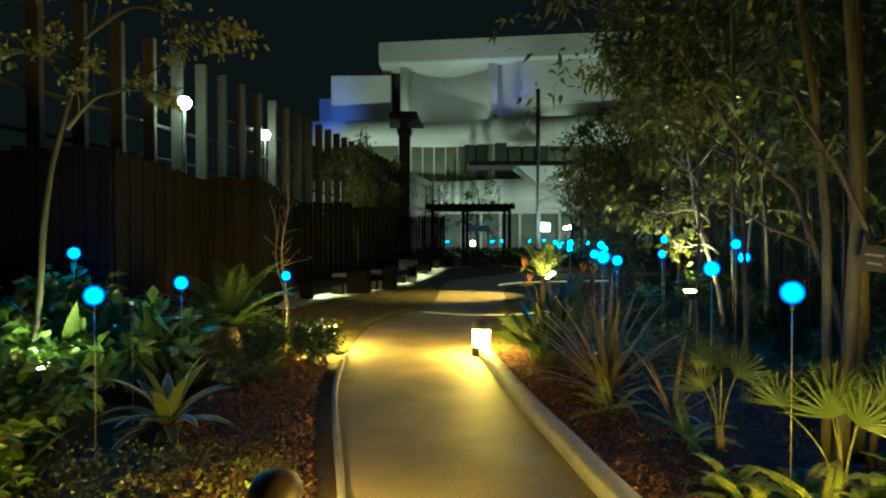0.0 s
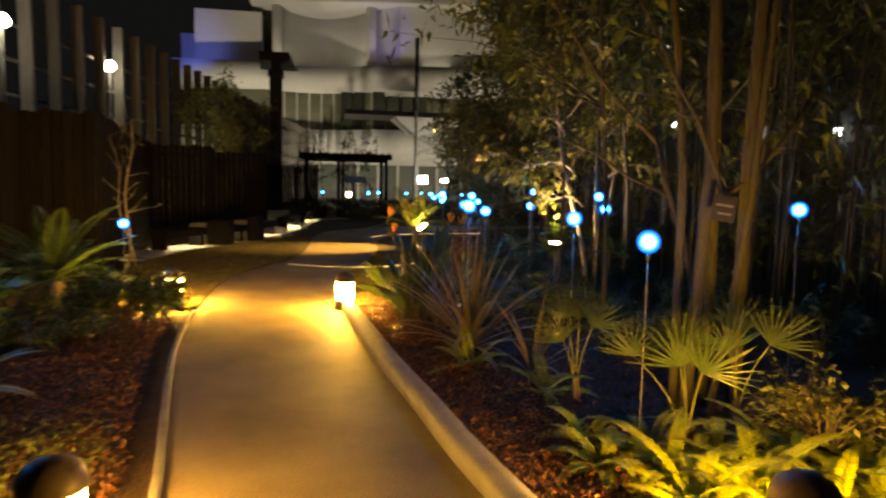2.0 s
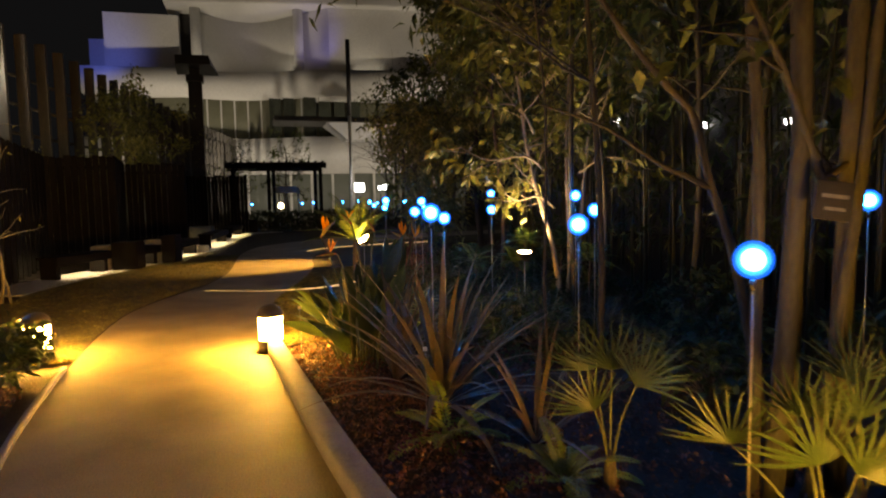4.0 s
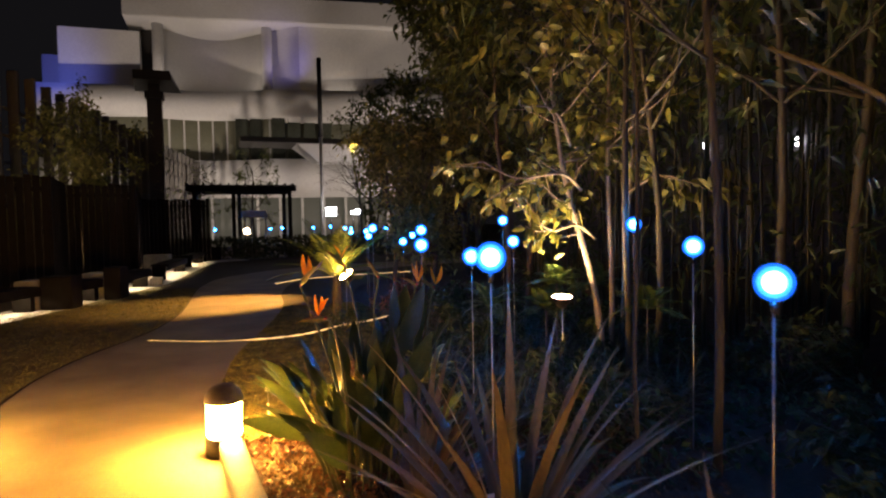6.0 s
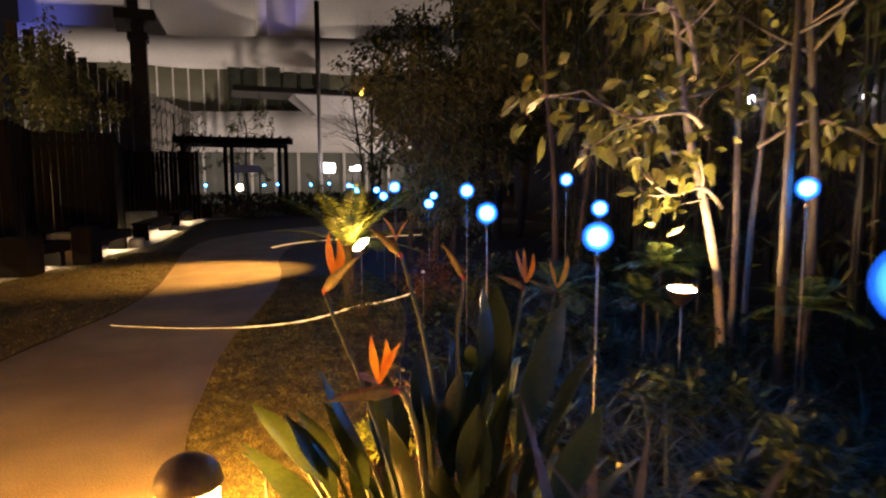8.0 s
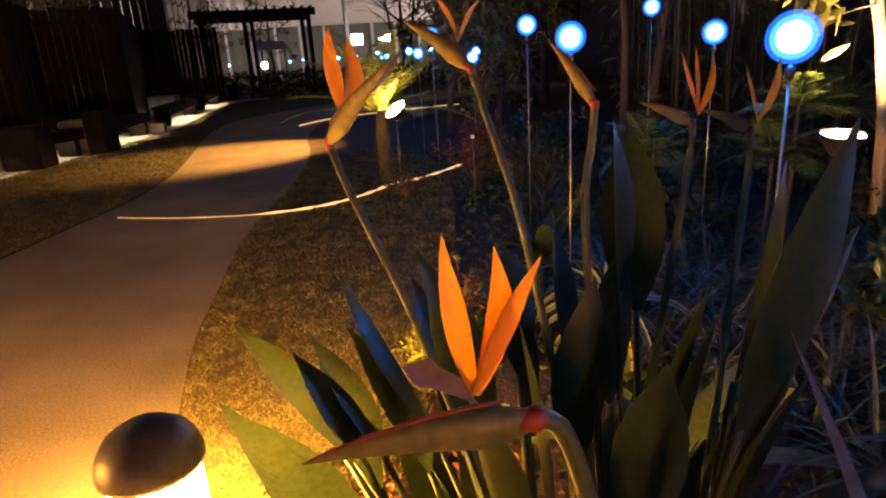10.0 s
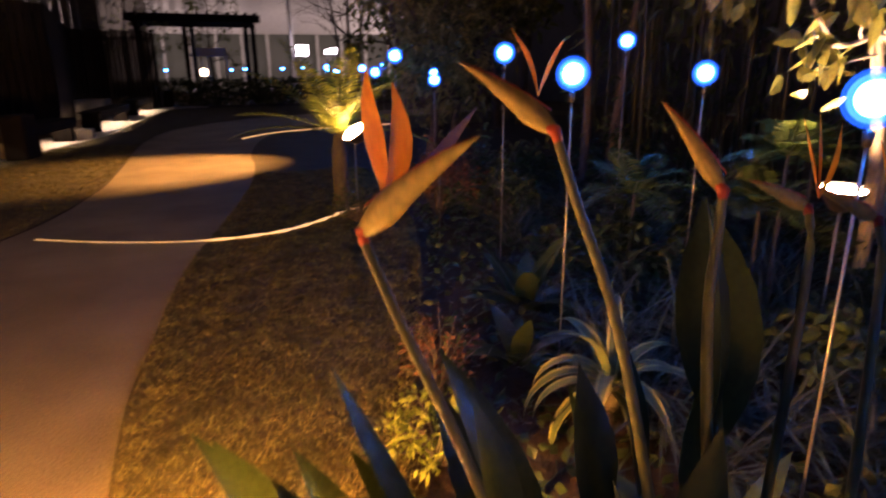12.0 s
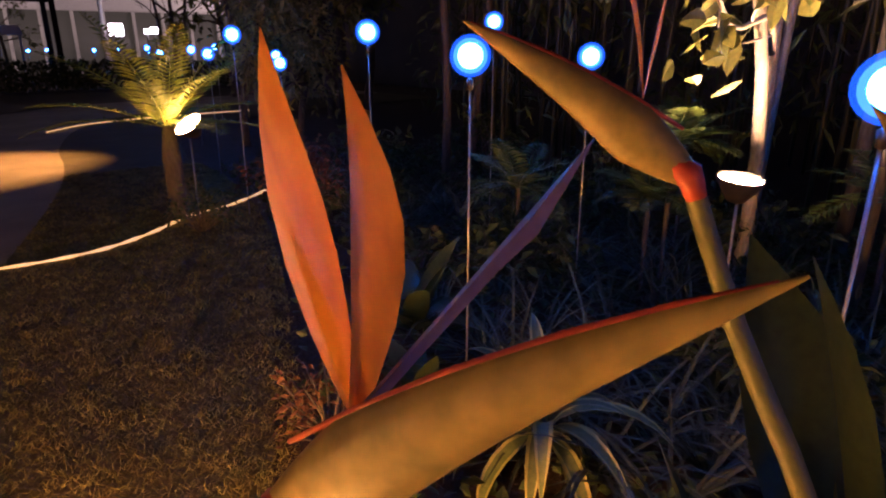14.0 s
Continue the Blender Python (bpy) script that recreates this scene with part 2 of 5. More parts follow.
class Geo:
    """Vertices and faces that become one mesh."""

    def __init__(self):
        self.v, self.f = [], []

    def add(self, verts, faces):
        o = len(self.v)
        self.v += [tuple(p) for p in verts]
        self.f += [tuple(i + o for i in q) for q in faces]
        return self

    def tube(self, pts, radii, sides=8, cap=True):
        pts = [Vector(p) for p in pts]
        if isinstance(radii, (int, float)):
            radii = [radii] * len(pts)
        o, up = len(self.v), Vector((0.31, 0.17, 0.93))
        for i, p in enumerate(pts):
            d = (pts[min(i + 1, len(pts) - 1)] - pts[max(i - 1, 0)]).normalized()
            s = d.cross(up if abs(d.dot(up)) < 0.95 else Vector((1, 0, 0))).normalized()
            w = d.cross(s)
            for k in range(sides):
                a = 2 * math.pi * k / sides
                self.v.append(tuple(p + (s * math.cos(a) + w * math.sin(a)) * radii[i]))
        for i in range(len(pts) - 1):
            for k in range(sides):
                a, b = o + i * sides + k, o + i * sides + (k + 1) % sides
                self.f.append((a, b, b + sides, a + sides))
        if cap:
            self.f.append(tuple(range(o, o + sides))[::-1])
            e = o + (len(pts) - 1) * sides
            self.f.append(tuple(range(e, e + sides)))
        return self

    def box(self, x0, x1, y0, y1, z0, z1, bev=0.0):
        bm = bmesh.new()
        bmesh.ops.create_cube(bm, size=1, matrix=Matrix.Translation(((x0 + x1) / 2, (y0 + y1) / 2, (z0 + z1) / 2)) @ Matrix.Diagonal((x1 - x0, y1 - y0, z1 - z0, 1)))
        if bev:
            bmesh.ops.bevel(bm, geom=bm.edges[:], offset=bev, segments=2, affect="EDGES")
        bm.verts.index_update()
        self.add([v.co for v in bm.verts], [[v.index for v in q.verts] for q in bm.faces])
        bm.free()
        return self

    def lathe(self, profile, sides=20, at=(0, 0, 0)):
        o = len(self.v)
        for r, z in profile:
            for k in range(sides):
                a = 2 * math.pi * k / sides
                self.v.append((at[0] + r * math.cos(a), at[1] + r * math.sin(a), at[2] + z))
        for i in range(len(profile) - 1):
            for k in range(sides):
                a, b = o + i * sides + k, o + i * sides + (k + 1) % sides
                self.f.append((a, b, b + sides, a + sides))
        return self

    def blade(self, pts, widths, fold=0.25, side=None, thick=0.0):
        """A leaf along pts with a fold at its midrib."""
        pts = [Vector(p) for p in pts]
        o, n = len(self.v), len(pts)
        for i, p in enumerate(pts):
            d = (pts[min(i + 1, n - 1)] - pts[max(i - 1, 0)]).normalized()
            s = Vector(side) if side else d.cross(Vector((0, 0, 1)))
            s = (s - d * s.dot(d))
            s = s.normalized() if s.length > 1e-4 else Vector((1, 0, 0))
            up = s.cross(d)
            w = widths[i]
            self.v += [tuple(p - s * w + up * w * fold), tuple(p), tuple(p + s * w + up * w * fold)]
        for i in range(n - 1):
            a = o + i * 3
            self.f += [(a, a + 1, a + 4, a + 3), (a + 1, a + 2, a + 5, a + 4)]
        return self

    def leaflet(self, p, d, side, length, width, droop=0.15, rounded=False):
        p, d, side = Vector(p), Vector(d), Vector(side)
        n = side.cross(d)
        if rounded:
            s = [p + d * length * u - Vector((0, 0, droop * length * u * u)) for u in (0, 0.2, 0.5, 0.8, 1)]
            w = (0, 0.62, 1.0, 0.6, 0)
            lo = [s[i] - side * width * w[i] + n * width * w[i] * 0.3 for i in (1, 2, 3)]
            hi = [s[i] + side * width * w[i] + n * width * w[i] * 0.3 for i in (1, 2, 3)]
            return self.add(s + lo + hi, [(0, 1, 5), (1, 2, 6, 5), (2, 3, 7, 6), (3, 4, 7), (0, 8, 1), (1, 8, 9, 2), (2, 9, 10, 3), (3, 10, 4)])
        m = p + d * length * 0.45
        tip = p + d * length - Vector((0, 0, droop * length))
        self.add([p, m - side * width + n * width * 0.25, tip, m + side * width + n * width * 0.25, m + d * length * 0.12], [(0, 4, 1), (1, 4, 2), (0, 3, 4), (4, 3, 2)])
        return self


def part(name, geo, material, parent=None, label="", smooth=True):
    me = bpy.data.meshes.new(name)
    me.from_pydata(geo.v, [], geo.f)
    me.materials.append(material)
    if smooth:
        me.shade_smooth()
    ob = new(name, me)
    if parent is not None:
        ob.parent = parent
    if label:
        ob["label"] = label
    return ob


def thing(name, at, label, category, group=""):
    ob = new(name)
    ob.location = at
    return tagged(ob, label, category, group)


def structure(name, geo, material, label="", smooth=False):
    return tagged(part(name, geo, material, None, label, smooth), kind="structure")


def unit(rng):
    while True:
        p = Vector((rng.uniform(-1, 1), rng.uniform(-1, 1), rng.uniform(-1, 1)))
        if 0.05 < p.length < 1:
            return p.normalized()


def smooth_line(pts, steps=6):
    """A smooth curve through a few control points."""
    pts = [Vector((*p, 0)) if len(p) == 2 else Vector(p) for p in pts]
    out = []
    for i in range(len(pts) - 1):
        p0, p1, p2, p3 = pts[max(i - 1, 0)], pts[i], pts[i + 1], pts[min(i + 2, len(pts) - 1)]
        for k in range(steps):
            t = k / steps
            out.append(0.5 * (2 * p1 + (p2 - p0) * t + (2 * p0 - 5 * p1 + 4 * p2 - p3) * t * t + (3 * p1 - p0 - 3 * p2 + p3) * t ** 3))
    return out + [pts[-1]]


def arc(base, yaw, length, rise, droop, n=7):
    """Points of a leaf that leaves base towards yaw, rises and droops."""
    out, p, e = [], Vector(base), rise
    for i in range(n):
        out.append(p.copy())
        e -= droop / (n - 1)
        p = p + Vector((math.cos(yaw) * math.cos(e), math.sin(yaw) * math.cos(e), math.sin(e))) * (length / (n - 1))
    return out


# ---- ground, path, kerbs, lawn ----
RIGHT = smooth_line([(1.9, -3.0), (1.6, -0.5), (1.34, 1.2), (1.1, 2.6), (0.93, 3.64), (0.84, 4.44), (0.72, 5.37), (0.61, 6.5), (0.5, 7.7), (0.44, 8.4), (0.43, 9.5), (0.5, 10.2), (0.68, 11.5), (1.1, 13.2), (1.45, 14.8), (1.65, 16.3), (1.78, 18.0), (2.3, 20.3), (3.4, 22.3), (6.5, 24.5), (12, 26)])
LEFT = smooth_line([(0.5, -3.0), (0.1, -0.5), (-0.22, 1.2), (-0.42, 2.6), (-0.58, 3.64), (-0.74, 4.44), (-0.91, 5.3), (-1.08, 6.3), (-1.2, 7.4), (-1.27, 8.4), (-1.32, 9.5), (-1.29, 10.8), (-1.1, 11.8), (-0.8, 12.7), (-0.46, 13.7), (-0.2, 15.3), (-0.12, 17.0), (0.05, 20.8), (0.9, 23.8), (4, 26.8), (12, 28.5)])


def strip(a, b, z):
    g = Geo()
    g.add([(p.x, p.y, z) for p in a] + [(p.x, p.y, z) for p in b], [(i, i + len(a), i + 1 + len(a), i + 1) for i in range(len(a) - 1)])
    return g


def sweep(line, section, closed=True):
    """A constant cross-section (sideways, up) along a line on the ground."""
    g = Geo()
    for i, p in enumerate(line):
        d = (line[min(i + 1, len(line) - 1)] - line[max(i - 1, 0)]).normalized()
        s = Vector((d.y, -d.x, 0))
        g.v += [tuple(p + s * a + Vector((0, 0, z))) for a, z in section]
    n = len(section)
    for i in range(len(line) - 1):
        for k in range(n):
            a, b = i * n + k, i * n + (k + 1) % n
            g.f.append((a, b, b + n, a + n))
    g.f += [tuple(range(n))[::-1], tuple(range(len(g.v) - n, len(g.v)))]
    return g


def flat(points, z):
    return Geo().add([(x, y, z) for x, y in points], [tuple(range(len(points)))])


structure("ground", flat([(-400, -400), (400, -400), (400, 400), (-400, 400)], -0.03), M_SOIL, "dark bark-mulched garden soil")
structure("path", strip(LEFT, RIGHT, 0.0), M_PATH, "smooth tan resin-bound garden path")
KERB = [(0, -0.02), (0, 0.10), (0.012, 0.115), (0.135, 0.115), (0.15, 0.10), (0.15, -0.02)]
structure("kerb", sweep([p for p in RIGHT if p.y < 8.15], KERB), M_KERB, "pale concrete kerb along the path", True)
KERB_L = [(0, -0.02), (-0.05, -0.02), (-0.05, 0.028), (-0.042, 0.034), (-0.008, 0.034), (0, 0.028)]
structure("kerb", sweep([p for p in LEFT if p.y < 8.2], KERB_L), M_KERB, "low concrete edging along the path", True)
rl = [p for p in RIGHT if p.y >= 8.3]
bed_edge = smooth_line([(1.15, 8.3), (1.36, 9.0), (1.75, 9.95), (2.2, 11.2), (2.6, 12.6), (2.9, 14.5), (3.2, 17), (4.2, 19.5), (7, 21.5), (12, 23)], 3)
structure("lawn", Geo().add([(p.x + 0.004, p.y, 0.012) for p in rl] + [(p.x, p.y, 0.012) for p in reversed(bed_edge)], [tuple(range(len(rl) + len(bed_edge)))]), M_TURF, "short dry lawn beside the path")
ll = [p for p in LEFT if p.y >= 8.3]
lawn_left = [(-2.2, 8.3), (-3.3, 11.5), (-3.2, 15), (-2.55, 16.55), (-1.65, 19.4), (-0.9, 22), (0.1, 31.6), (12, 32)]
structure("lawn", Geo().add([(p.x - 0.004, p.y, 0.012) for p in ll] + [(x, y, 0.012) for x, y in reversed(lawn_left)], [tuple(range(len(ll) + len(lawn_left)))]), M_TURF, "dark lawn between path and benches")
gl = smooth_line([(-3.4, 13.5), (-2.9, 15.6), (-2.45, 16.8), (-1.75, 19.2), (-1.2, 21), (-0.85, 22.5), (-0.6, 25), (-0.2, 28.5), (0.3, 31.5), (1.6, 32.6)], 4)
structure("gravel_strip", sweep(gl, [(-0.9, 0.0), (-0.9, 0.02), (0.12, 0.02), (0.12, 0.0)]), M_GRAVEL, "pale gravel strip under the benches")

# ---- the building beyond the garden ----


def slab(line, back, z0, z1):
    """A wall standing on a line of (x, y), closed behind at depth back."""
    g, n = Geo(), len(line)
    pts = [(x, y) for x, y in line] + [(x, y + back) for x, y in reversed(line)]
    m = len(pts)
    g.add([(x, y, z0) for x, y in pts] + [(x, y, z1) for x, y in pts], [(i, (i + 1) % m, (i + 1) % m + m, i + m) for i in range(m)] + [tuple(range(m))[::-1], tuple(range(m, 2 * m))])
    return g


def bow(x0, y0, x1, y1, sag, n=14):
    return [(x0 + (x1 - x0) * i / n, y0 + (y1 - y0) * i / n + sag * math.sin(math.pi * i / n)) for i in range(n + 1)]


building = thing("museum_building", (0, 0, 0), "large white rendered building with curved balconies, floodlit at night", "building")
part("roof", slab([(-5.2, 50), (17, 46.8)], 14, 15.75, 17.35), M_WHITE, building, smooth=False)
part("soffit", slab([(-5.1, 50.1), (16.9, 46.95)], 10, 15.70, 15.745), M_WHITE, building, smooth=False)
part("wall", slab([(-9.4, 52), (-4.4, 51.8)], 10, 11.1, 15.2), M_WHITE, building, smooth=False)
part("wall", slab([(-10.6, 53), (-9.4, 53)], 9, 11.1, 13.5), M_WHITE, building, smooth=False)
# the recess's shade is put into this near-black slab between the walls
part("recess", slab([(-4.4, 53), (-3.4, 53)], 6, 11.1, 15.69), M_DARKMETAL, building, "recess with its shade put in as dark colour", smooth=False)
part("wall", slab(bow(-3.1, 52.2, 4.0, 51.4, 2.6), 6, 10.6, 15.69), M_WHITE, building, "curved upper wall")
for x, y in ((-3.2, 51.4), (4.05, 50.2)):
    part("column", Geo().tube([(x, y, 10.6), (x, y, 15.69)], 0.36, 16), M_WHITE, building)
part("wall", slab([(6.2, 49.2), (17, 47.8)], 9, 9.0, 15.69), M_WHITE, building, smooth=False)
part("wall", slab([(4.3, 51), (6.2, 49.2)], 9, 9.0, 15.69), M_WHITE, building, smooth=False)
part("balcony", slab([(-10.8, 50.6), (-4.5, 50)] + bow(-4.2, 50, 4.2, 49.0, 1.5)[1:] + [(6.5, 48.6), (17, 46.8)], 8, 9.3, 11.1), M_WHITE, building)
part("window_band", slab([(-10, 53)] + bow(-4.2, 51.8, 4.2, 50.6, 1.4) + [(17, 49)], 6, 6.2, 9.31), M_BLIND, building, "dim green-grey curtained glazing")
for i in range(17):
    x = -8.6 + i * 0.98
    y = 51.9 - 0.14 * (x + 4.2) + (1.4 * math.sin(math.pi * (x + 4.2) / 8.4) if -4.2 < x < 4.2 else (1.0 - 0.25 * (x + 10) / 2 if x < -4.2 else -0.15))
    part("mullion", Geo().box(x - 0.06, x + 0.06, y - 0.16, y - 0.02, 6.2, 9.32), M_MULLION, building, smooth=False)
for x, y, w in ((2.2, 51.2, 0.85), (3.2, 50.9, 0.8), (4.7, 50.2, 0.9), (5.8, 50.1, 0.9), (6.9, 49.95, 0.8), (8.0, 49.8, 0.9)):
    part("window", Geo().box(x - w / 2, x + w / 2, y - 0.14, y - 0.06, 6.25, 9.3), M_GLASS, building, "dark open window", smooth=False)
part("balcony", slab([(-10.8, 50.6), (-4.5, 50.2)] + bow(-4.2, 50.1, 4.2, 49.0, 1.5)[1:] + [(6.5, 48.6), (17, 46.8)], 8, 3.6, 6.24), M_WHITE, building)
part("window_band", slab([(-10, 54), (6, 51.5), (17, 50)], 4, 0, 3.62), M_LITGLASS, building, "dimly lit ground-floor glazing")
for i in range(15):
    x = -8 + i * 1.6
    y = 54 - 2.5 * (x + 10) / 16 - 0.12
    part("column", Geo().box(x - 0.09, x + 0.09, y - 0.1, y + 0.08, 0, 3.61), M_MULLION, building, smooth=False)

canopy = thing("entrance_canopy", (0, 0, 0), "flat dark entrance canopy with a pale soffit on a tall mast", "canopy")
part("roof", Geo().box(1.8, 10.5, 43.0, 46.4, 6.65, 6.95, 0.05), M_DARKMETAL, canopy, smooth=False)
part("soffit", Geo().add([(5.2, 43.4, 6.64), (10.2, 43.4, 6.64), (10.2, 46.2, 6.64), (5.2, 46.2, 6.64), (6.6, 44.2, 5.6), (10.2, 44.2, 5.6), (10.2, 46.2, 5.6), (6.6, 46.2, 5.6)], [(0, 1, 5, 4), (0, 4, 7, 3), (4, 5, 6, 7), (1, 2, 6, 5), (3, 7, 6, 2)]), M_WHITE, canopy, smooth=False)
part("mast", Geo().tube([(6.6, 42.9, 0), (6.6, 42.9, 7)], 0.11, 10), M_MULLION, canopy)
part("mast_top", Geo().tube([(6.6, 42.9, 7), (6.6, 42.9, 11.9)], 0.15, 10), M_DARKMETAL, canopy)

tower = thing("lamp_tower", (-2.3, 37, 0), "tall dark square column with a flat winged cap", "lamp post")
part("column", Geo().box(-0.33, 0.33, -0.33, 0.33, 0, 8.1, 0.03), M_DARKMETAL, tower, smooth=False)
part("collar", Geo().box(-0.42, 0.42, -0.42, 0.42, 7.75, 8.1, 0.03), M_DARKMETAL, tower, smooth=False)
part("cap", Geo().add([(-0.85, -0.8, 8.55), (0.85, -0.8, 8.55), (1.15, 0.9, 8.3), (-0.95, 0.9, 8.3), (-0.85, -0.8, 8.98), (0.75, -0.8, 9.0), (1.1, 0.9, 8.45), (-0.95, 0.9, 8.95)], [(0, 1, 2, 3), (4, 7, 6, 5), (0, 4, 5, 1), (1, 5, 6, 2), (2, 6, 7, 3), (3, 7, 4, 0)]), M_DARKMETAL, tower, smooth=False)
part("neck", Geo().box(-0.25, 0.25, -0.25, 0.25, 8.05, 8.6), M_DARKMETAL, tower, smooth=False)

pergola = thing("pergola", (0.6, 35.2, 0), "dark timber garden pergola with flat slatted roof", "pergola")
for x, y in ((-1.2, 0), (3.2, 0), (0.55, 0), (-1.2, 3), (3.2, 3), (0.9, 3)):
    part("post", Geo().box(x - 0.09, x + 0.09, y - 0.09, y + 0.09, 0, 3.2, 0.01), M_BOARD, pergola, smooth=False)
for y in (-0.2, 3.1):
    part("beam", Geo().box(-1.6, 3.5, y - 0.05, y + 0.05, 3.2, 3.5), M_BOARD, pergola, smooth=False)
for i in range(14):
    x = -1.5 + i * 0.37
    part("slat", Geo().box(x - 0.04, x + 0.04, -0.6, 3.6, 3.42, 3.56), M_BOARD, pergola, smooth=False)
kiosk = thing("garden_shelter", (2.2, 41, 0), "small shelter with a pale gabled canopy on thin posts", "shelter")
part("roof", Geo().add([(-0.9, -0.6, 2.0), (0.9, -0.6, 2.0), (0.9, 0.6, 2.0), (-0.9, 0.6, 2.0), (-0.55, -0.1, 2.4), (0.8, -0.1, 2.4)], [(0, 1, 5, 4), (1, 2, 5), (2, 3, 4, 5), (3, 0, 4), (0, 3, 2, 1)]), M_WHITE, kiosk, smooth=False)
for x in (-0.35, 0.0, 0.8):
    part("post", Geo().tube([(x, 0, 0), (x, 0, 2.05)], 0.05, 8), M_MULLION, kiosk)

# ---- neighbour wall on the far side of the planting ----
nb = thing("neighbour_building", (0, 0, 0), "dim neighbouring building behind the trees", "building")
part("wall", Geo().box(15, 16, -8, 34, 0, 11), M_FARWALL, nb, smooth=False)
for y, z in ((9.5, 5.3), (12.5, 5.6), (18, 5.4), (23, 5.5)):
    part("window", Geo().box(14.9, 14.98, y - 0.8, y + 0.8, z - 0.9, z + 0.9), M_MULLION, nb, "pale blind behind a window", smooth=False)
part("wall", Geo().box(-16, 15, -9, -8, 0, 5), M_FARWALL, nb, smooth=False)

for y, z in ((15.9, 3.5), (19.2, 3.8), (24.5, 4.6)):
    wl = thing("wall_lamp", (14.98, y, z), "small white lamp on the dim neighbouring wall", "lamp", "wall lamps")
    part("bracket", Geo().box(-0.06, 0.02, -0.05, 0.05, 0.1, 0.16, 0.01), M_DARKMETAL, wl, smooth=False)
    part("lens", Geo().lathe([(0.02, 0.1), (0.09, 0.06), (0.09, -0.1), (0.04, -0.14)], 12, (-0.1, 0, 0)), G_ENTRY, wl, "glowing white lens")

# ---- timber screens and louvre fins ----


def screen(x0, y0, x1, y1, h=2.72):
    """A run of dark upright boards on two rails."""
    s = thing("timber_screen", (x0, y0, 0), "dark stained upright-board garden screen", "fence", "garden screens")
    length = math.hypot(x1 - x0, y1 - y0)
    s.rotation_euler[2] = math.atan2(y1 - y0, x1 - x0)
    n = max(2, round(length / 0.16))
    step = length / n
    me = None
    for i in range(n):
        if me is None:
            b = part("board", Geo().box(0.01, step - 0.006, -0.02, 0.02, 0.06, h, 0.004), M_BOARD, s, smooth=False)
            me = b.data
        else:
            b = new("board", me)
            b.parent = s
        b.location = (i * step, ((i * 7) % 3 - 1) * 0.006, -0.02 * ((i * 5) % 4))
    for z in (0.35, h - 0.35):
        part("rail", Geo().box(0, length, 0.028, 0.08, z, z + 0.09), M_BOARD, s, smooth=False)
    return s


screen(-8.0, 7.8, -4.2, 7.8)
screen(-4.2, 7.85, -4.6, 11.6)
screen(-5.6, 11.7, -3.5, 11.7)
screen(-3.5, 11.75, -4.5, 19.3)
screen(-5.4, 19.5, -3.0, 19.5)
screen(-3.0, 19.55, -3.3, 22.4)
screen(-3.6, 22.5, -1.65, 22.5)
screen(-1.65, 22.55, -2.5, 31.8)
screen(-3.2, 32.0, 0.1, 32.0)
louvre = thing("louvre_wall", (0, 0, 0), "tall screen of weathered upright timber fins", "fence")
fin_mesh = None
for i in range(44):
    s = 5.68 + i * 1.08
    x = -9.1 + 0.161 * s
    if fin_mesh is None:
        fin = part("fin", Geo().box(-0.14, 0.14, -0.06, 0.06, 0, 6.17, 0.008), M_FIN, louvre, smooth=False)
        fin_mesh = fin.data
    else:
        fin = new("fin", fin_mesh)
        fin.parent = louvre
    fin.location = (x, s, 0)
    fin.rotation_euler[2] = radians(-9)
for z in (1.6, 3.5, 4.3, 5.1):
    part("rail", Geo().tube([(-9.1 + 0.161 * 4 - 0.3, 4, z), (-9.1 + 0.161 * 53 - 0.3, 53, z)], 0.05, 6), M_FIN, louvre)
part("backing", Geo().box(-14, -13.6, 0, 45, 0, 3.2), M_FARWALL, louvre, "dark wall behind the fins", smooth=False)


def street_lamp(x, y, h):
    s = thing("street_lamp", (x, y, 0), "street lamp with a bright white head", "street lamp", "street lamps")
    part("pole", Geo().tube([(0, 0, 0), (0, 0, h - 0.1)], [0.06, 0.03], 10), M_DARKMETAL, s)
    part("head", Geo().lathe([(0.0, 0.17), (0.08, 0.15), (0.15, 0.06), (0.16, 0), (0.1, -0.1), (0.03, -0.12)], 14, (0, 0, h)), G_STREET, s, "glowing white lamp head")
    return s


street_lamp(-6.15, 14.7, 4.75)
street_lamp(-5.75, 19.95, 4.87)

# ---- stone blocks and light strips along the screens ----


def block(x, y, w, d, h, yaw, kind="stone"):
    b = thing("bench_block", (x, y, 0.015), "rough grey stone block used as a bench leg" if kind == "stone" else "dark timber bench block", "bench", "bench blocks")
    b.rotation_euler[2] = radians(yaw)
    part("body", Geo().box(-w / 2, w / 2, -d / 2, d / 2, 0.002, h, 0.02), M_STONE if kind == "stone" else M_BOARD, b, smooth=False)
    return b


for x, y, w, d, h, yaw, kind in ((-2.85, 17.3, 0.4, 0.5, 0.55, -12, "stone"), (-2.35, 17.2, 0.55, 0.5, 0.62, -12, "wood"), (-2.0, 18.9, 0.5, 0.5, 0.55, -12, "stone"), (-1.62, 18.6, 0.34, 0.5, 0.68, -12, "wood"),
                                 (-2.35, 25.9, 0.6, 0.5, 0.6, -10, "wood"), (-1.6, 27.7, 0.8, 0.6, 0.55, -10, "stone"), (-1.1, 21.5, 0.3, 0.4, 0.2, 0, "stone"), (-0.1, 32.9, 0.4, 0.4, 0.6, 0, "stone"), (0.25, 33.0, 0.5, 0.4, 0.6, 0, "wood"), (0.85, 34.2, 0.35, 0.4, 0.5, 0, "stone")):
    block(x, y, w, d, h, yaw, kind)


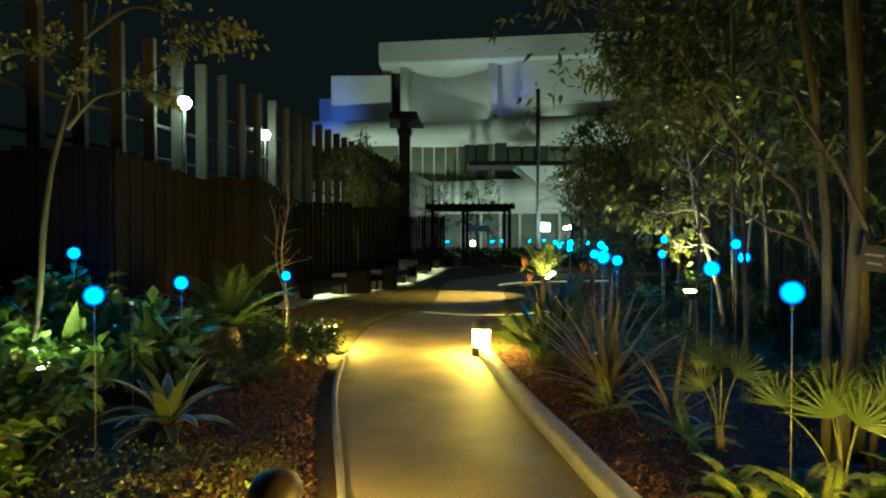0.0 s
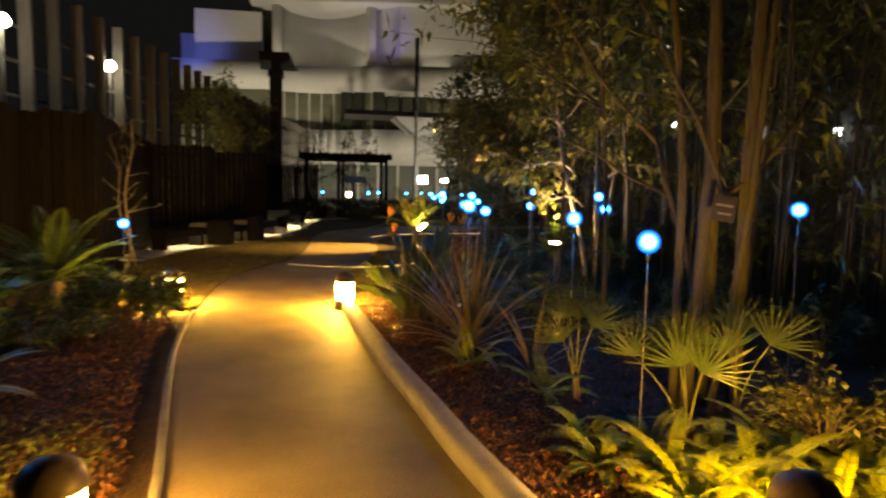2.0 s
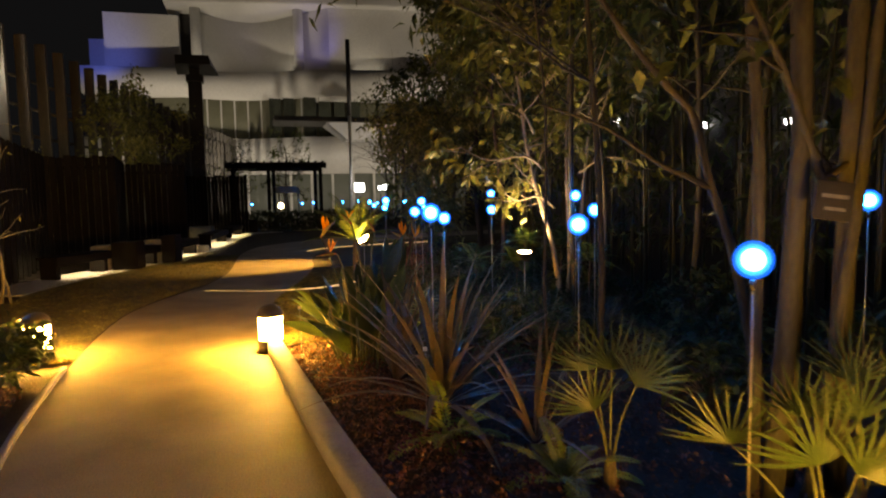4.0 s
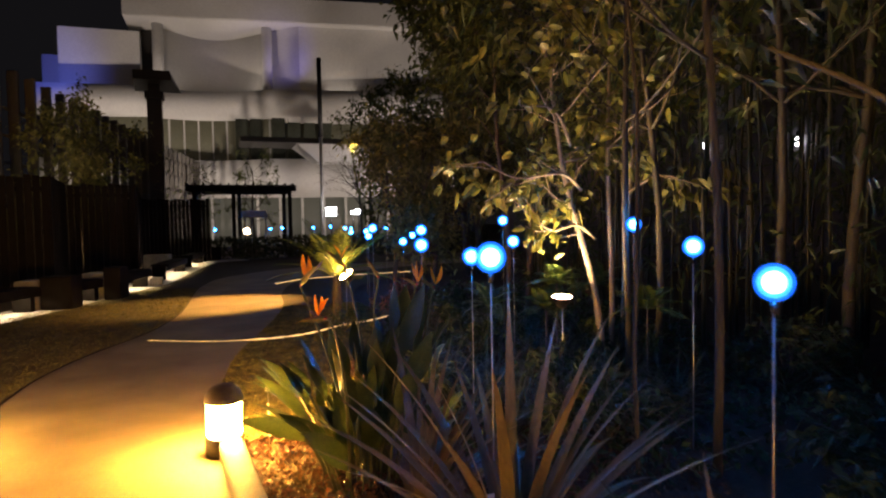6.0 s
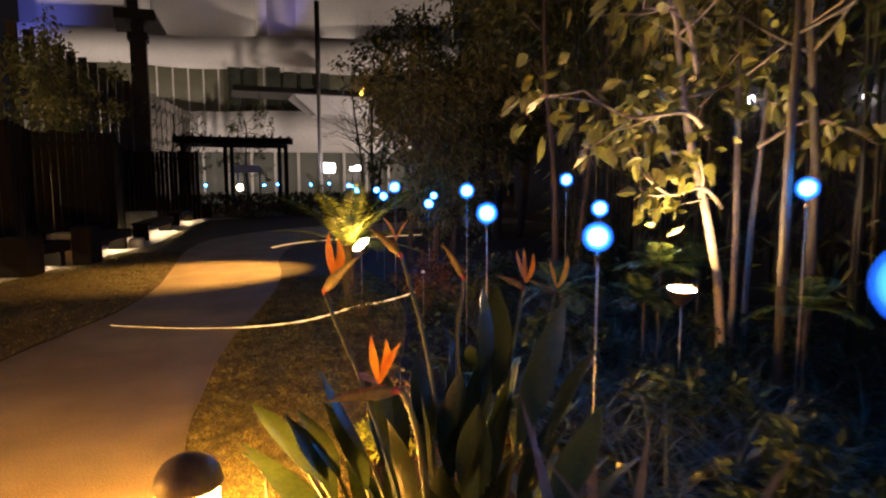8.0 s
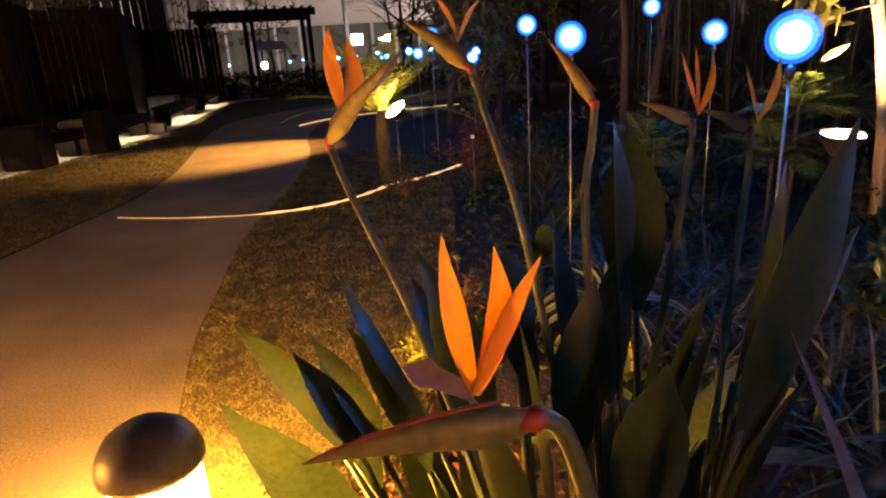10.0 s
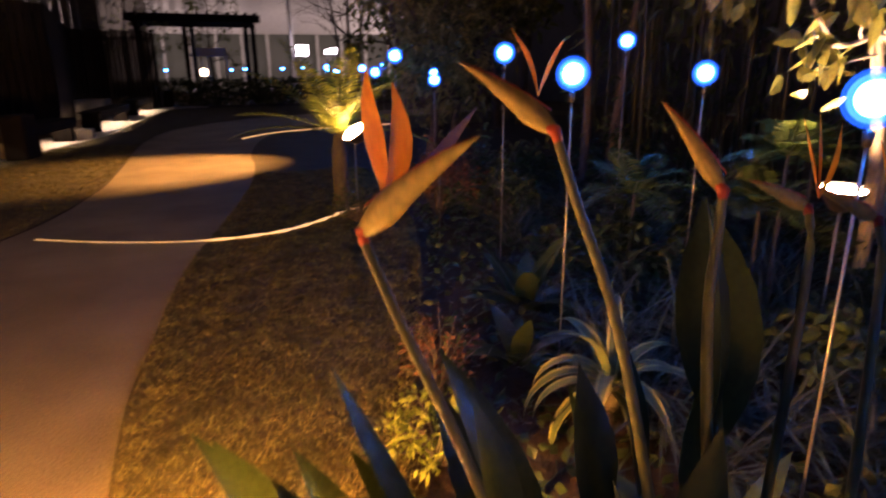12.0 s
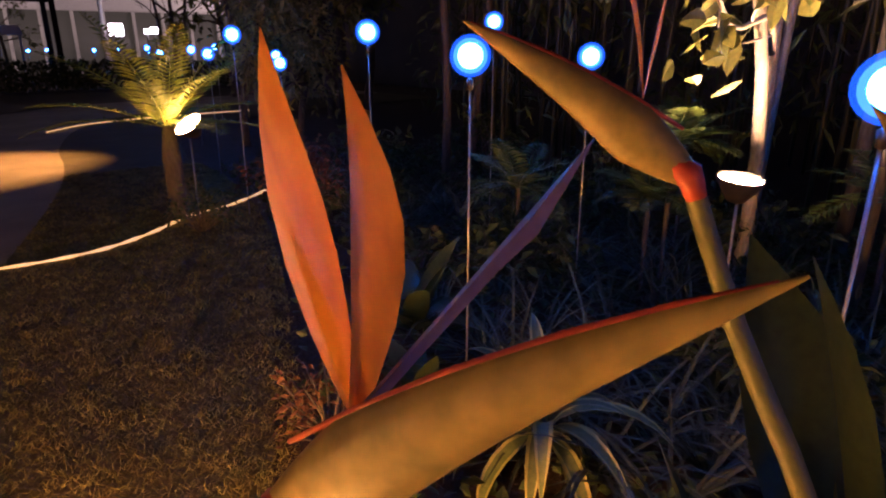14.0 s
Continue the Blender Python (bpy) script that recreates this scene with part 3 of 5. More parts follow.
def bench_strip(x0, y0, x1, y1, z=0.42):
    """A slatted seat with a warm strip light under its edge."""
    s = thing("timber_bench", (x0, y0, 0), "dark timber bench seat with a warm light strip below", "bench", "lit benches")
    length = math.hypot(x1 - x0, y1 - y0)
    s.rotation_euler[2] = math.atan2(y1 - y0, x1 - x0)
    for k in range(3):
        part("slat", Geo().box(0, length, 0.0 + k * 0.15, 0.13 + k * 0.15, z, z + 0.05, 0.005), M_BOARD, s, smooth=False)
    part("light_strip", Geo().box(0.1, length - 0.1, 0.16, 0.2, z - 0.03, z - 0.004), G_BENCH, s, "glowing warm light strip", smooth=False)
    part("fascia", Geo().box(0, length, -0.025, -0.002, z - 0.13, z + 0.05, 0.003), M_BOARD, s, smooth=False)
    for x in (0.12, length - 0.12):
        part("leg", Geo().box(x - 0.06, x + 0.06, 0.05, 0.4, 0.02, z, 0.005), M_BOARD, s, smooth=False)
    return s


bench_strip(-3.3, 15.4, -2.65, 16.95)
bench_strip(-2.3, 17.5, -1.85, 18.35)
bench_strip(-1.62, 19.2, -1.2, 21.2)
bench_strip(-0.95, 22.9, -0.6, 26.5)
bench_strip(-0.5, 28.5, -0.15, 31.5)

# ---- lamps of the garden ----


def bollard(x, y, lens=G_BOLLARD):
    b = thing("bollard_lamp", (x, y, 0.0), "low round garden bollard lamp, lit warm, with a domed bronze cap", "lamp", "bollard lamps")
    part("base", Geo().lathe([(0, 0.0), (0.125, 0.0), (0.125, 0.115), (0.115, 0.125), (0, 0.125)], 24), M_DARKMETAL, b)
    part("lens", Geo().lathe([(0.108, 0.123), (0.112, 0.14), (0.112, 0.33), (0.108, 0.352)], 24), lens, b, "glowing frosted lens")
    part("cap", Geo().lathe([(0.0, 0.35), (0.128, 0.35), (0.128, 0.365), (0.12, 0.40), (0.098, 0.435), (0.06, 0.46), (0.02, 0.47), (0, 0.471)], 24), M_DOME, b)
    return b


for x, y in ((0.505, 8.13), (2.0, 2.3), (-1.6, 8.5)):
    bollard(x, y)
bollard(-0.78, 2.85, G_BOLLARD_DIM)


def globe_lamp(x, y, z, r=0.07):
    s = thing("globe_lamp", (x, y, -0.03), "glowing blue-green globe on a thin metal stake", "lamp", "globe lamps")
    part("stake", Geo().tube([(0.0, 0, 0), (0.004, 0.003, z * 0.5), (0, 0, z - r)], 0.0045, 6), M_STAKE, s)
    part("collar", Geo().lathe([(0.0, z - r - 0.015), (0.010, z - r - 0.01), (0.014, z - r + 0.022), (0.0, z - r + 0.03)], 12), M_DARKMETAL, s)
    n = 12
    part("globe", Geo().lathe([(max(0.0005, r * math.sin(math.pi * i / n)), z + 0.03 - r * math.cos(math.pi * i / n)) for i in range(n + 1)], 20), G_GLOBE, s, "glowing frosted glass globe, its rim drawn as the halo")
    for name, q, material, note in (("halo_shell", 0.83, G_HALO, "added shell for the soft edge of the glare"), ("bulb", 0.6, G_BULB, "bright inner lamp")):
        part(name, Geo().lathe([(max(0.0005, q * r * math.sin(math.pi * i / n)), z + 0.03 - q * r * math.cos(math.pi * i / n)) for i in range(n + 1)], 18), material, s, note)
    return s


for x, y, z in ((2.12, 3.73, 1.22), (2.39, 5.47, 1.28), (1.63, 6.26, 1.36), (4.2, 4.95, 1.4), (3.45, 7.05, 1.33), (2.28, 8.05, 1.26), (2.29, 9.3, 1.31), (3.5, 9.81, 1.3), (4.0, 8.4, 1.47), (2.79, 10.85, 1.43), (4.03, 11.18, 1.53),
                (2.62, 12.65, 1.45), (4.04, 15.3, 1.28), (3.0, 14.6, 1.3), (3.6, 17.4, 1.35), (3.3, 13.4, 1.22), (4.6, 19.5, 1.4), (3.9, 20.6, 1.3), (4.2, 23, 1.4),
                (-2.5, 4.4, 1.14), (-2.64, 6.2, 1.1), (-4.2, 7.0, 1.38), (-2.3, 9.0, 1.0),
                (0.27, 36.5, 1.35), (1.15, 36.5, 1.35), (2.9, 36.5, 1.35), (3.5, 36.5, 1.38), (5.1, 36.5, 1.38), (6.0, 36.5, 1.42), (6.6, 34, 1.3)):
    globe_lamp(x, y, z)


def floodlight(x, y, z, tilt, glow_mat, size=0.8):
    """A round floodlight on a spike, its lens facing up."""
    s = thing("garden_floodlight", (x, y, -0.03), "round garden floodlight on a spike, lens facing up", "lamp", "garden floodlights")
    part("spike", Geo().tube([(0, 0, 0), (0, 0, z - 0.07)], 0.007, 8), M_STAKE, s)
    h = part("housing", Geo().lathe([(0.0, -0.13), (0.05, -0.12), (0.1, -0.05), (0.13, 0.0), (0.135, 0.02), (0.124, 0.02), (0.12, 0.0)], 24), M_DARKMETAL, s)
    e = part("lens", Geo().lathe([(0.0005, 0.012), (0.06, 0.01), (0.121, 0.002)], 24), glow_mat, h, "bright glowing lens")
    h.matrix_basis = Matrix.Translation((0, 0, z + 0.03)) @ Vector(tilt).to_track_quat("Z", "Y").to_matrix().to_4x4() @ Matrix.Diagonal((size, size, size, 1))
    for k in range(3):
        part("guard_bar", Geo().tube([(-0.125 + 0.0, -0.06 + k * 0.06, 0.024), (0.125, -0.06 + k * 0.06, 0.024)], 0.004, 6), M_DARKMETAL, h)
    return s


floodlight(3.62, 9.0, 0.77, (-0.04, -0.13, 1), G_FLOOD)
floodlight(-3.45, 5.3, 0.42, (0.1, 0.05, 1), G_TREELIGHT)
floodlight(2.22, 12.68, 0.78, (-0.6, -0.25, 0.75), G_UPLIGHT, 0.9)
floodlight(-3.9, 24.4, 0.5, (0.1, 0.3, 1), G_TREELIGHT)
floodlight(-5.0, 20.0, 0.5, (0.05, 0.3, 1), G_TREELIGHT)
# unseen spotlight and fixture, added to light the band across the path
tl = thing("tree_spotlight", (3.35, 17.2, 3.3), "small dark spotlight added in the tree for the lit path band", "lamp")
part("housing", Geo().tube([(0.25, 0.02, 0.22), (0.1, 0.01, 0.06)], [0.05, 0.06], 12), M_DARKMETAL, tl)
part("bracket", Geo().tube([(0.25, 0.02, 0.22), (0.75, 0.0, 0.3)], 0.012, 6), M_DARKMETAL, tl)
lamp("added_spot", "SPOT", (3.4, 17.2, 3.3), (0.5, 16.6, 0), 3000, (1.0, 0.54, 0.13), 0.03, 46)
fb = thing("bollard_lamp", (1.75, 36.0, 0), "distant small warm garden lamp", "lamp", "bollard lamps")
part("post", Geo().tube([(0, 0, 0), (0, 0, 1.1)], 0.05, 8), M_DARKMETAL, fb)
part("lens", Geo().lathe([(0.05, 1.1), (0.14, 1.14), (0.14, 1.36), (0.02, 1.42)], 12), G_FARBOL, fb)
for x, z, w in ((6.9, 2.3, 0.3), (8.25, 2.25, 0.12), (8.6, 2.3, 0.16)):
    s = thing("entrance_lamp", (x, 41.5, 0), "bright white square lamp by the entrance", "lamp", "entrance lamps")
    part("post", Geo().tube([(0, 0, 0), (0, 0, z - w)], 0.04, 8), M_DARKMETAL, s)
    part("lamp_box", Geo().box(-w, w, -0.1, 0.1, z - w * 0.9, z + w * 0.9, 0.02), G_ENTRY, s, "glowing white lamp face", smooth=False)

# streaks of light on lawn and path, shaped as thin glowing tubes
streak = smooth_line([(-0.45, 12.85, 0.012), (0.0, 12.57, 0.012), (0.44, 12.37, 0.012), (0.9, 12.17, 0.03), (1.4, 12.2, 0.035), (1.8, 12.45, 0.035), (2.15, 12.78, 0.035), (2.6, 12.98, 0.04), (3.2, 13.5, 0.04)], 6)
r = thing("rope_light", (0, 0, 0), "thin glowing tube shaped as a streak of light over lawn and path", "lamp", "rope lights")
part("tube", Geo().tube(streak, [0.003 if p.x < 0.75 else 0.010 + 0.004 * math.sin(i * 2.1) for i, p in enumerate(streak)], 6), G_STREAK, r)
streak = smooth_line([(1.8, 20.0, 0.03), (2.6, 21.0, 0.03), (4.0, 21.6, 0.03), (6, 22, 0.03)], 5)
r = thing("rope_light", (0, 0, 0), "thin glowing tube shaped as a streak of light along the lawn edge", "lamp", "rope lights")
part("tube", Geo().tube(streak, 0.01, 6), G_STREAK, r)

# ---- plants ----


def cover(name, label, material, region, count, size, height, seed, category="ground cover", z=-0.03, keep=None):
    """Low leaves scattered over a rectangle: one object."""
    rng = random.Random(seed)
    g = Geo()
    x0, x1, y0, y1 = region
    done = 0
    while done < count:
        x, y = rng.uniform(x0, x1), rng.uniform(y0, y1)
        if keep and not keep(x, y):
            done += 0.2
            continue
        done += 1
        d = Vector((rng.uniform(-1, 1), rng.uniform(-1, 1), rng.uniform(0.0, 0.9))).normalized()
        s = d.cross(unit(rng))
        if s.length < 0.1:
            continue
        hump = 0.5 + 0.5 * noise.noise(Vector((x * 2.2, y * 2.2, seed)))
        g.leaflet((x, y, z + rng.random() * height * (0.4 + hump)), d, s.normalized(), size * rng.uniform(0.6, 1.3), size * 0.32, 0.1)
    return tagged(part(name, g, material, None, label, smooth=False), category=category, kind="stuff")


def line_x(line, y):
    for a, b in zip(line, line[1:]):
        if a.y <= y <= b.y:
            return a.x + (b.x - a.x) * (y - a.y) / max(1e-6, b.y - a.y)
    return line[-1].x


def bed_x(y):
    return line_x(bed_edge, y) if y > 8.3 else line_x(RIGHT, y) + 0.16


def shrub(name, at, rx, ry, h, leaves, size, material, label, seed, category="shrub", lean=(0, 0)):
    """Twigs from one foot, carrying separate small leaves."""
    rng = random.Random(seed)
    s = thing(name, at, label, category)
    tw, lf = Geo(), Geo()
    tips = []
    for k in range(26):
        a, q = rng.uniform(0, 6.28), math.sqrt(rng.random())
        tip = Vector((rx * q * math.cos(a) + lean[0], ry * q * math.sin(a) + lean[1], h * (1.0 - 0.55 * q * q) * rng.uniform(0.7, 1.05)))
        mid = Vector((tip.x * 0.35, tip.y * 0.35, tip.z * 0.55))
        tw.tube([(rng.uniform(-0.03, 0.03), rng.uniform(-0.03, 0.03), 0), mid, tip], [0.008, 0.006, 0.002], 5)
        tips.append((mid, tip))
    for k in range(leaves):
        m, t = tips[rng.randrange(len(tips))]
        f = rng.random() ** 0.7
        p = m.lerp(t, f) + unit(rng) * rng.random() * 0.10 * (rx + h)
        if p.z < 0.02:
            p.z = 0.02 + rng.random() * 0.05
        d = (unit(rng) + Vector((p.x, p.y, 0.1)).normalized() * 0.9).normalized()
        sd = d.cross(unit(rng))
        if sd.length > 0.1:
            lf.leaflet(p, d, sd.normalized(), size * rng.uniform(0.6, 1.25), size * 0.22, 0.2)
    part("woody_base", tw, M_DARKBARK, s)
    part("foliage", lf, material, s, smooth=False)
    return s


def rosette(name, at, n, length, width, material, label, seed, rise=(0.15, 1.35), droop=1.1, category="plant", edge=None, part_name="leaf", fold=0.3, yaw=None):
    """Blades from one foot, each an object of its own."""
    rng = random.Random(seed)
    s = thing(name, at, label, category)
    for k in range(n):
        f = k / max(1, n - 1)
        a = k * 2.39996 + rng.uniform(-0.25, 0.25)
        if yaw:
            a = rng.uniform(*yaw)
        e = rise[0] + (rise[1] - rise[0]) * f + rng.uniform(-0.12, 0.12)
        ln = length * rng.uniform(0.75, 1.1)
        pts = arc((0.03 * math.cos(a), 0.03 * math.sin(a), 0.02 + 0.06 * f), a, ln, e, droop * rng.uniform(0.6, 1.3) * (1.15 - 0.6 * f), 9)
        prof = [0.55, 0.85, 1.0, 1.0, 0.92, 0.78, 0.58, 0.32, 0.02]
        lf = part(part_name, Geo().blade(pts, [width * p for p in prof], fold), material, s)
        if edge:
            for sg in (-1, 1):
                g = Geo()
                vv = lf.data.vertices
                idx = 0 if sg < 0 else 2
                line = [Vector(vv[i * 3 + idx].co) for i in range(9)]
                mid = [Vector(vv[i * 3 + 1].co) for i in range(9)]
                inner = [p.lerp(m, 0.35) + Vector((0, 0, 0.0015)) for p, m in zip(line, mid)]
                outer = [p + (p - m) * 0.03 + Vector((0, 0, 0.0015)) for p, m in zip(line, mid)]
                g.add(outer + inner, [(i, i + 1, i + 10, i + 9) for i in range(8)])
                part("margin", g, edge, lf)
    return s


def pinnate(at, n, length, leaflets, lw, ll, material, label, seed, name, category, rise=(0.2, 1.2), droop=1.0, trunk=None, foot=0.0):
    """Feathered fronds (fern, cycad): each frond one part."""
    rng = random.Random(seed)
    s = thing(name, at, label, category)
    if trunk:
        g = Geo().lathe([(trunk[0] * 0.9, 0), (trunk[0], foot * 0.3), (trunk[0] * 1.1, foot * 0.7), (trunk[0] * 0.7, foot), (0, foot + 0.03)], 12)
        part("trunk", g, M_DARKBARK, s)
    for k in range(n):
        f = k / max(1, n - 1)
        a = k * 2.39996 + rng.uniform(-0.3, 0.3)
        e = rise[0] + (rise[1] - rise[0]) * f
        ln = length * rng.uniform(0.75, 1.1)
        pts = arc((0.02 * math.cos(a), 0.02 * math.sin(a), foot), a, ln, e, droop * rng.uniform(0.7, 1.3), 8)
        g = Geo().tube(pts, [0.006, 0.005, 0.005, 0.004, 0.004, 0.003, 0.002, 0.001], 4)
        for j in range(leaflets):
            u = 0.08 + 0.92 * j / leaflets
            q = u * 7
            i = min(6, int(q))
            p = pts[i].lerp(pts[i + 1], q - i)
            d = (pts[i + 1] - pts[i]).normalized()
            sd = d.cross(Vector((0, 0, 1)))
            if sd.length < 0.05:
                continue
            sd.normalize()
            up = sd.cross(d)
            wl = ll * (math.sin(math.pi * (0.12 + 0.86 * u)) ** 0.7)
            for sg in (-1, 1):
                dd = (sd * sg + d * 0.45 + up * 0.15 + unit(rng) * 0.08).normalized()
                g.leaflet(p, dd, d, wl, lw, 0.12)
        part("frond", g, material, s, smooth=False)
    return s


def fan_palm(at, fans, seed, label):
    """Palmate leaves on long stalks; each fan a part, its stalk another. fans: hub, sideways lean, size."""
    rng = random.Random(seed)
    s = thing("fan_palm", at, label, "palm", "fan palms")
    part("trunk", Geo().lathe([(0.03, 0), (0.035, 0.08), (0.03, 0.15), (0.012, 0.2), (0, 0.21)], 10), M_DARKBARK, s)
    o = Vector(at)
    across = Vector((0.83, -0.55, 0))
    for hub, lean, size in fans:
        c = Vector(hub) - o
        part("stalk", Geo().tube(smooth_line([(0, 0, 0.05), (c.x * 0.4, c.y * 0.4, c.z * 0.62), tuple(c)], 4), [0.009, 0.0085, 0.008, 0.0075, 0.007, 0.0065, 0.006, 0.0055, 0.005], 6), M_STEM, s)
        back = Vector((0.45, 0.7, 0)) * rng.uniform(-0.25, 0.35)
        out = (across * lean + Vector((0, 0, 1)) * (1.0 - 0.45 * abs(lean)) + back).normalized()
        nn = Vector((-0.55, -0.83, 0)) + unit(rng) * 0.35
        nn = (nn - out * nn.dot(out)).normalized()
        sd = out.cross(nn)
        g = Geo()
        n = 14
        for k in range(n):
            a = radians(-66 + 132 * k / (n - 1))
            d = (out * math.cos(a) + sd * math.sin(a)).normalized()
            ln = size * 1.18 * (0.74 + 0.26 * math.cos(a)) * rng.uniform(0.92, 1.06)
            dr = rng.uniform(0.02, 0.22)
            pts = [c + d * ln * u + nn * 0.10 * ln * math.sin(u * 2.4) - Vector((0, 0, dr * ln * u * u)) for u in (0, 0.25, 0.5, 0.75, 1)]
            w = size * 0.027
            g.blade(pts, [w * 0.3, w * 0.85, w, w * 0.6, w * 0.04], 0.5, side=d.cross(nn))
        part("fan", g, M_FAN, s, smooth=False)
    return s


def grow(g, p, d, length, r, level, rng, tips, spread=0.6, up=0.15, sides=7, bend=0.18):
    """A limb with side limbs; keeps the ends of the twigs."""
    pts, rad = [p.copy()], [r]
    q, e = p.copy(), d.copy()
    n = 5
    for i in range(n):
        e = (e + unit(rng) * bend + Vector((0, 0, up * 0.3))).normalized()
        q = q + e * (length / n)
        pts.append(q.copy())
        rad.append(r * (1 - 0.5 * (i + 1) / n))
        if level > 0 and i >= 1:
            dd = (e + unit(rng) * spread * 1.3).normalized()
            grow(g, q, dd, length * rng.uniform(0.45, 0.7), rad[-1] * 0.6, level - 1, rng, tips, spread, up, max(4, sides - 2), bend)
    g.tube(pts, rad, sides)
    if level == 0:
        tips.append((pts[-3], q, e))


def crown(tips, per, size, rng, radius=0.22, wide=0.2, droop=0.35, rounded=False):
    g = Geo()
    for a, b, e in tips:
        for k in range(per):
            p = a.lerp(b, rng.random()) + unit(rng) * radius * rng.random()
            d = (e * 0.6 + unit(rng) + Vector((0, 0, -0.35))).normalized()
            sd = d.cross(unit(rng))
            if sd.length > 0.1:
                g.leaflet(p, d, sd.normalized(), size * rng.uniform(0.6, 1.2), size * wide, droop, rounded)
    return g


def tree(at, stems, label, seed, bark, leafmat, per, size, level=2, name="tree", radius=0.22, spread=0.6, wide=0.2, group="", droop=0.35, bare=False, first=3, boughs=()):
    """stems: (offset x, y, lean x, lean y, height, radius)."""
    rng = random.Random(seed)
    s = thing(name, at, label, "tree", group)
    tips = []
    for ox, oy, lx, ly, h, r in stems:
        g = Geo()
        pts, rad = [], []
        for i in range(9):
            u = i / 8
            pts.append(Vector((ox + lx * u + 0.05 * math.sin(u * 9 + ox * 7), oy + ly * u + 0.05 * math.cos(u * 8 + oy), h * u)))
            rad.append(r * (1.12 - 0.72 * u))
        g.tube(pts, rad, 10)
        for i in range(first, 9):
            for k in range(2):
                a = rng.uniform(0, 6.28)
                d = Vector((math.cos(a), math.sin(a), rng.uniform(0.1, 0.9))).normalized()
                limb = Geo()
                grow(limb, pts[i], d, h * rng.uniform(0.18, 0.3), rad[i] * 0.5, level - 1, rng, tips, spread)
                part("limb", limb, bark, s)
        part("trunk", g, bark, s)
    for line in boughs:
        pts = smooth_line(line, 4)
        part("limb", Geo().tube(pts, [0.02 - 0.014 * i / len(pts) for i in range(len(pts))], 7), bark, s)
        for i in range(2, len(pts), 2):
            tw = Geo()
            e = (pts[i] - pts[i - 1]).normalized()
            grow(tw, pts[i], (e + unit(rng) * 0.8).normalized(), 0.4, 0.008, 0, rng, tips, 0.6, 0.1, 5)
            part("limb", tw, bark, s)
    if not bare:
        part("crown", crown(tips, per, size, rng, radius, wide, droop, wide > 0.25), leafmat, s, smooth=False)
    return s


def strelitzia_flower(name, foot, stem, neck, base, tip, sepals, petal=None, swell=0.0165, broad=0.125):
    """A stem, a beak-like spathe, orange sepals and a blue petal."""
    s = thing("bird_of_paradise_flower", foot, name, "flower", "bird of paradise flowers")
    o = Vector(foot)
    neck, base, tip = Vector(neck) - o, Vector(base) - o, Vector(tip) - o
    line = smooth_line([(0, 0, 0)] + [tuple(Vector(p) - o) for p in stem] + [tuple(neck)], 4)
    part("stem", Geo().tube(line, [0.0092 - 0.0025 * i / len(line) for i in range(len(line))], 10), M_STEM, s)
    a = line[-2]
    part("neck", Geo().tube([a, a.lerp(neck, 0.6), neck, neck.lerp(tip, 0.08)], [0.0070, 0.0082, 0.0098, 0.0070], 10), M_NECK, s, "red neck of the spathe")
    g, n = Geo(), 12
    axis = (tip - neck).normalized()
    sd = axis.cross(Vector((0, 0, 1))).normalized()
    up = sd.cross(axis)
    ln = (tip - neck).length
    for i in range(n + 1):
        u = i / n
        c = neck + axis * ln * u + up * ln * 0.03 * math.sin(u * math.pi)
        rr = max(0.0006, swell * 1.3 * min(1.0, 0.34 + u * 2.6) * (1 - u) ** 0.82)
        for k in range(12):
            t = 2 * math.pi * k / 12
            g.v.append(tuple(c + sd * math.cos(t) * rr * 0.62 + up * math.sin(t) * rr * (1.15 if math.sin(t) < 0 else 0.9)))
    for i in range(n):
        for k in range(12):
            p, q = i * 12 + k, i * 12 + (k + 1) % 12
            g.f.append((p, q, q + 12, p + 12))
    sp = part("spathe", g, M_SPATHE, s, "green-bronze beak with a reddish rim")
    part("rim", Geo().tube([neck + axis * ln * u + up * (ln * 0.05 * math.sin(u * math.pi) + swell * 1.13 * (1 - u) ** 0.82 - ln * 0.02 * math.sin(u * math.pi)) for u in (0.12, 0.3, 0.5, 0.7, 0.85, 0.97)], [0.0012, 0.0018, 0.002, 0.0018, 0.0014, 0.0006], 6), M_NECK, sp)
    for k, t in enumerate(sepals):
        t = Vector(t) - o
        d = t - base
        view = Vector((0.6, -0.8, 0.1)) if k % 2 == 0 else Vector((0.35, -0.9, 0.2))
        side = d.cross(view).normalized()
        bow_dir = side * (0.1 if k % 2 else -0.08)
        pts = [base + d * u + bow_dir * d.length * math.sin(u * math.pi) for u in (0, 0.12, 0.25, 0.4, 0.55, 0.7, 0.85, 1)]
        w = d.length * broad
        part("sepal", Geo().blade(pts, [w * q for q in (0.3, 0.55, 0.82, 1.0, 0.98, 0.75, 0.4, 0.02)], 0.28, side=side), M_SEPAL, s)
    if petal:
        t = Vector(petal) - o
        d = t - base
        pts = [base + d * u for u in (0, 0.3, 0.55, 0.7, 0.85, 1)]
        part("petal", Geo().blade(pts, [0.006, 0.007, 0.008, 0.011, 0.006, 0.001], 0.6, side=d.cross(Vector((0.6, -0.8, 0.1)))), M_BLUE, s, "violet-blue arrow petal")
    return s


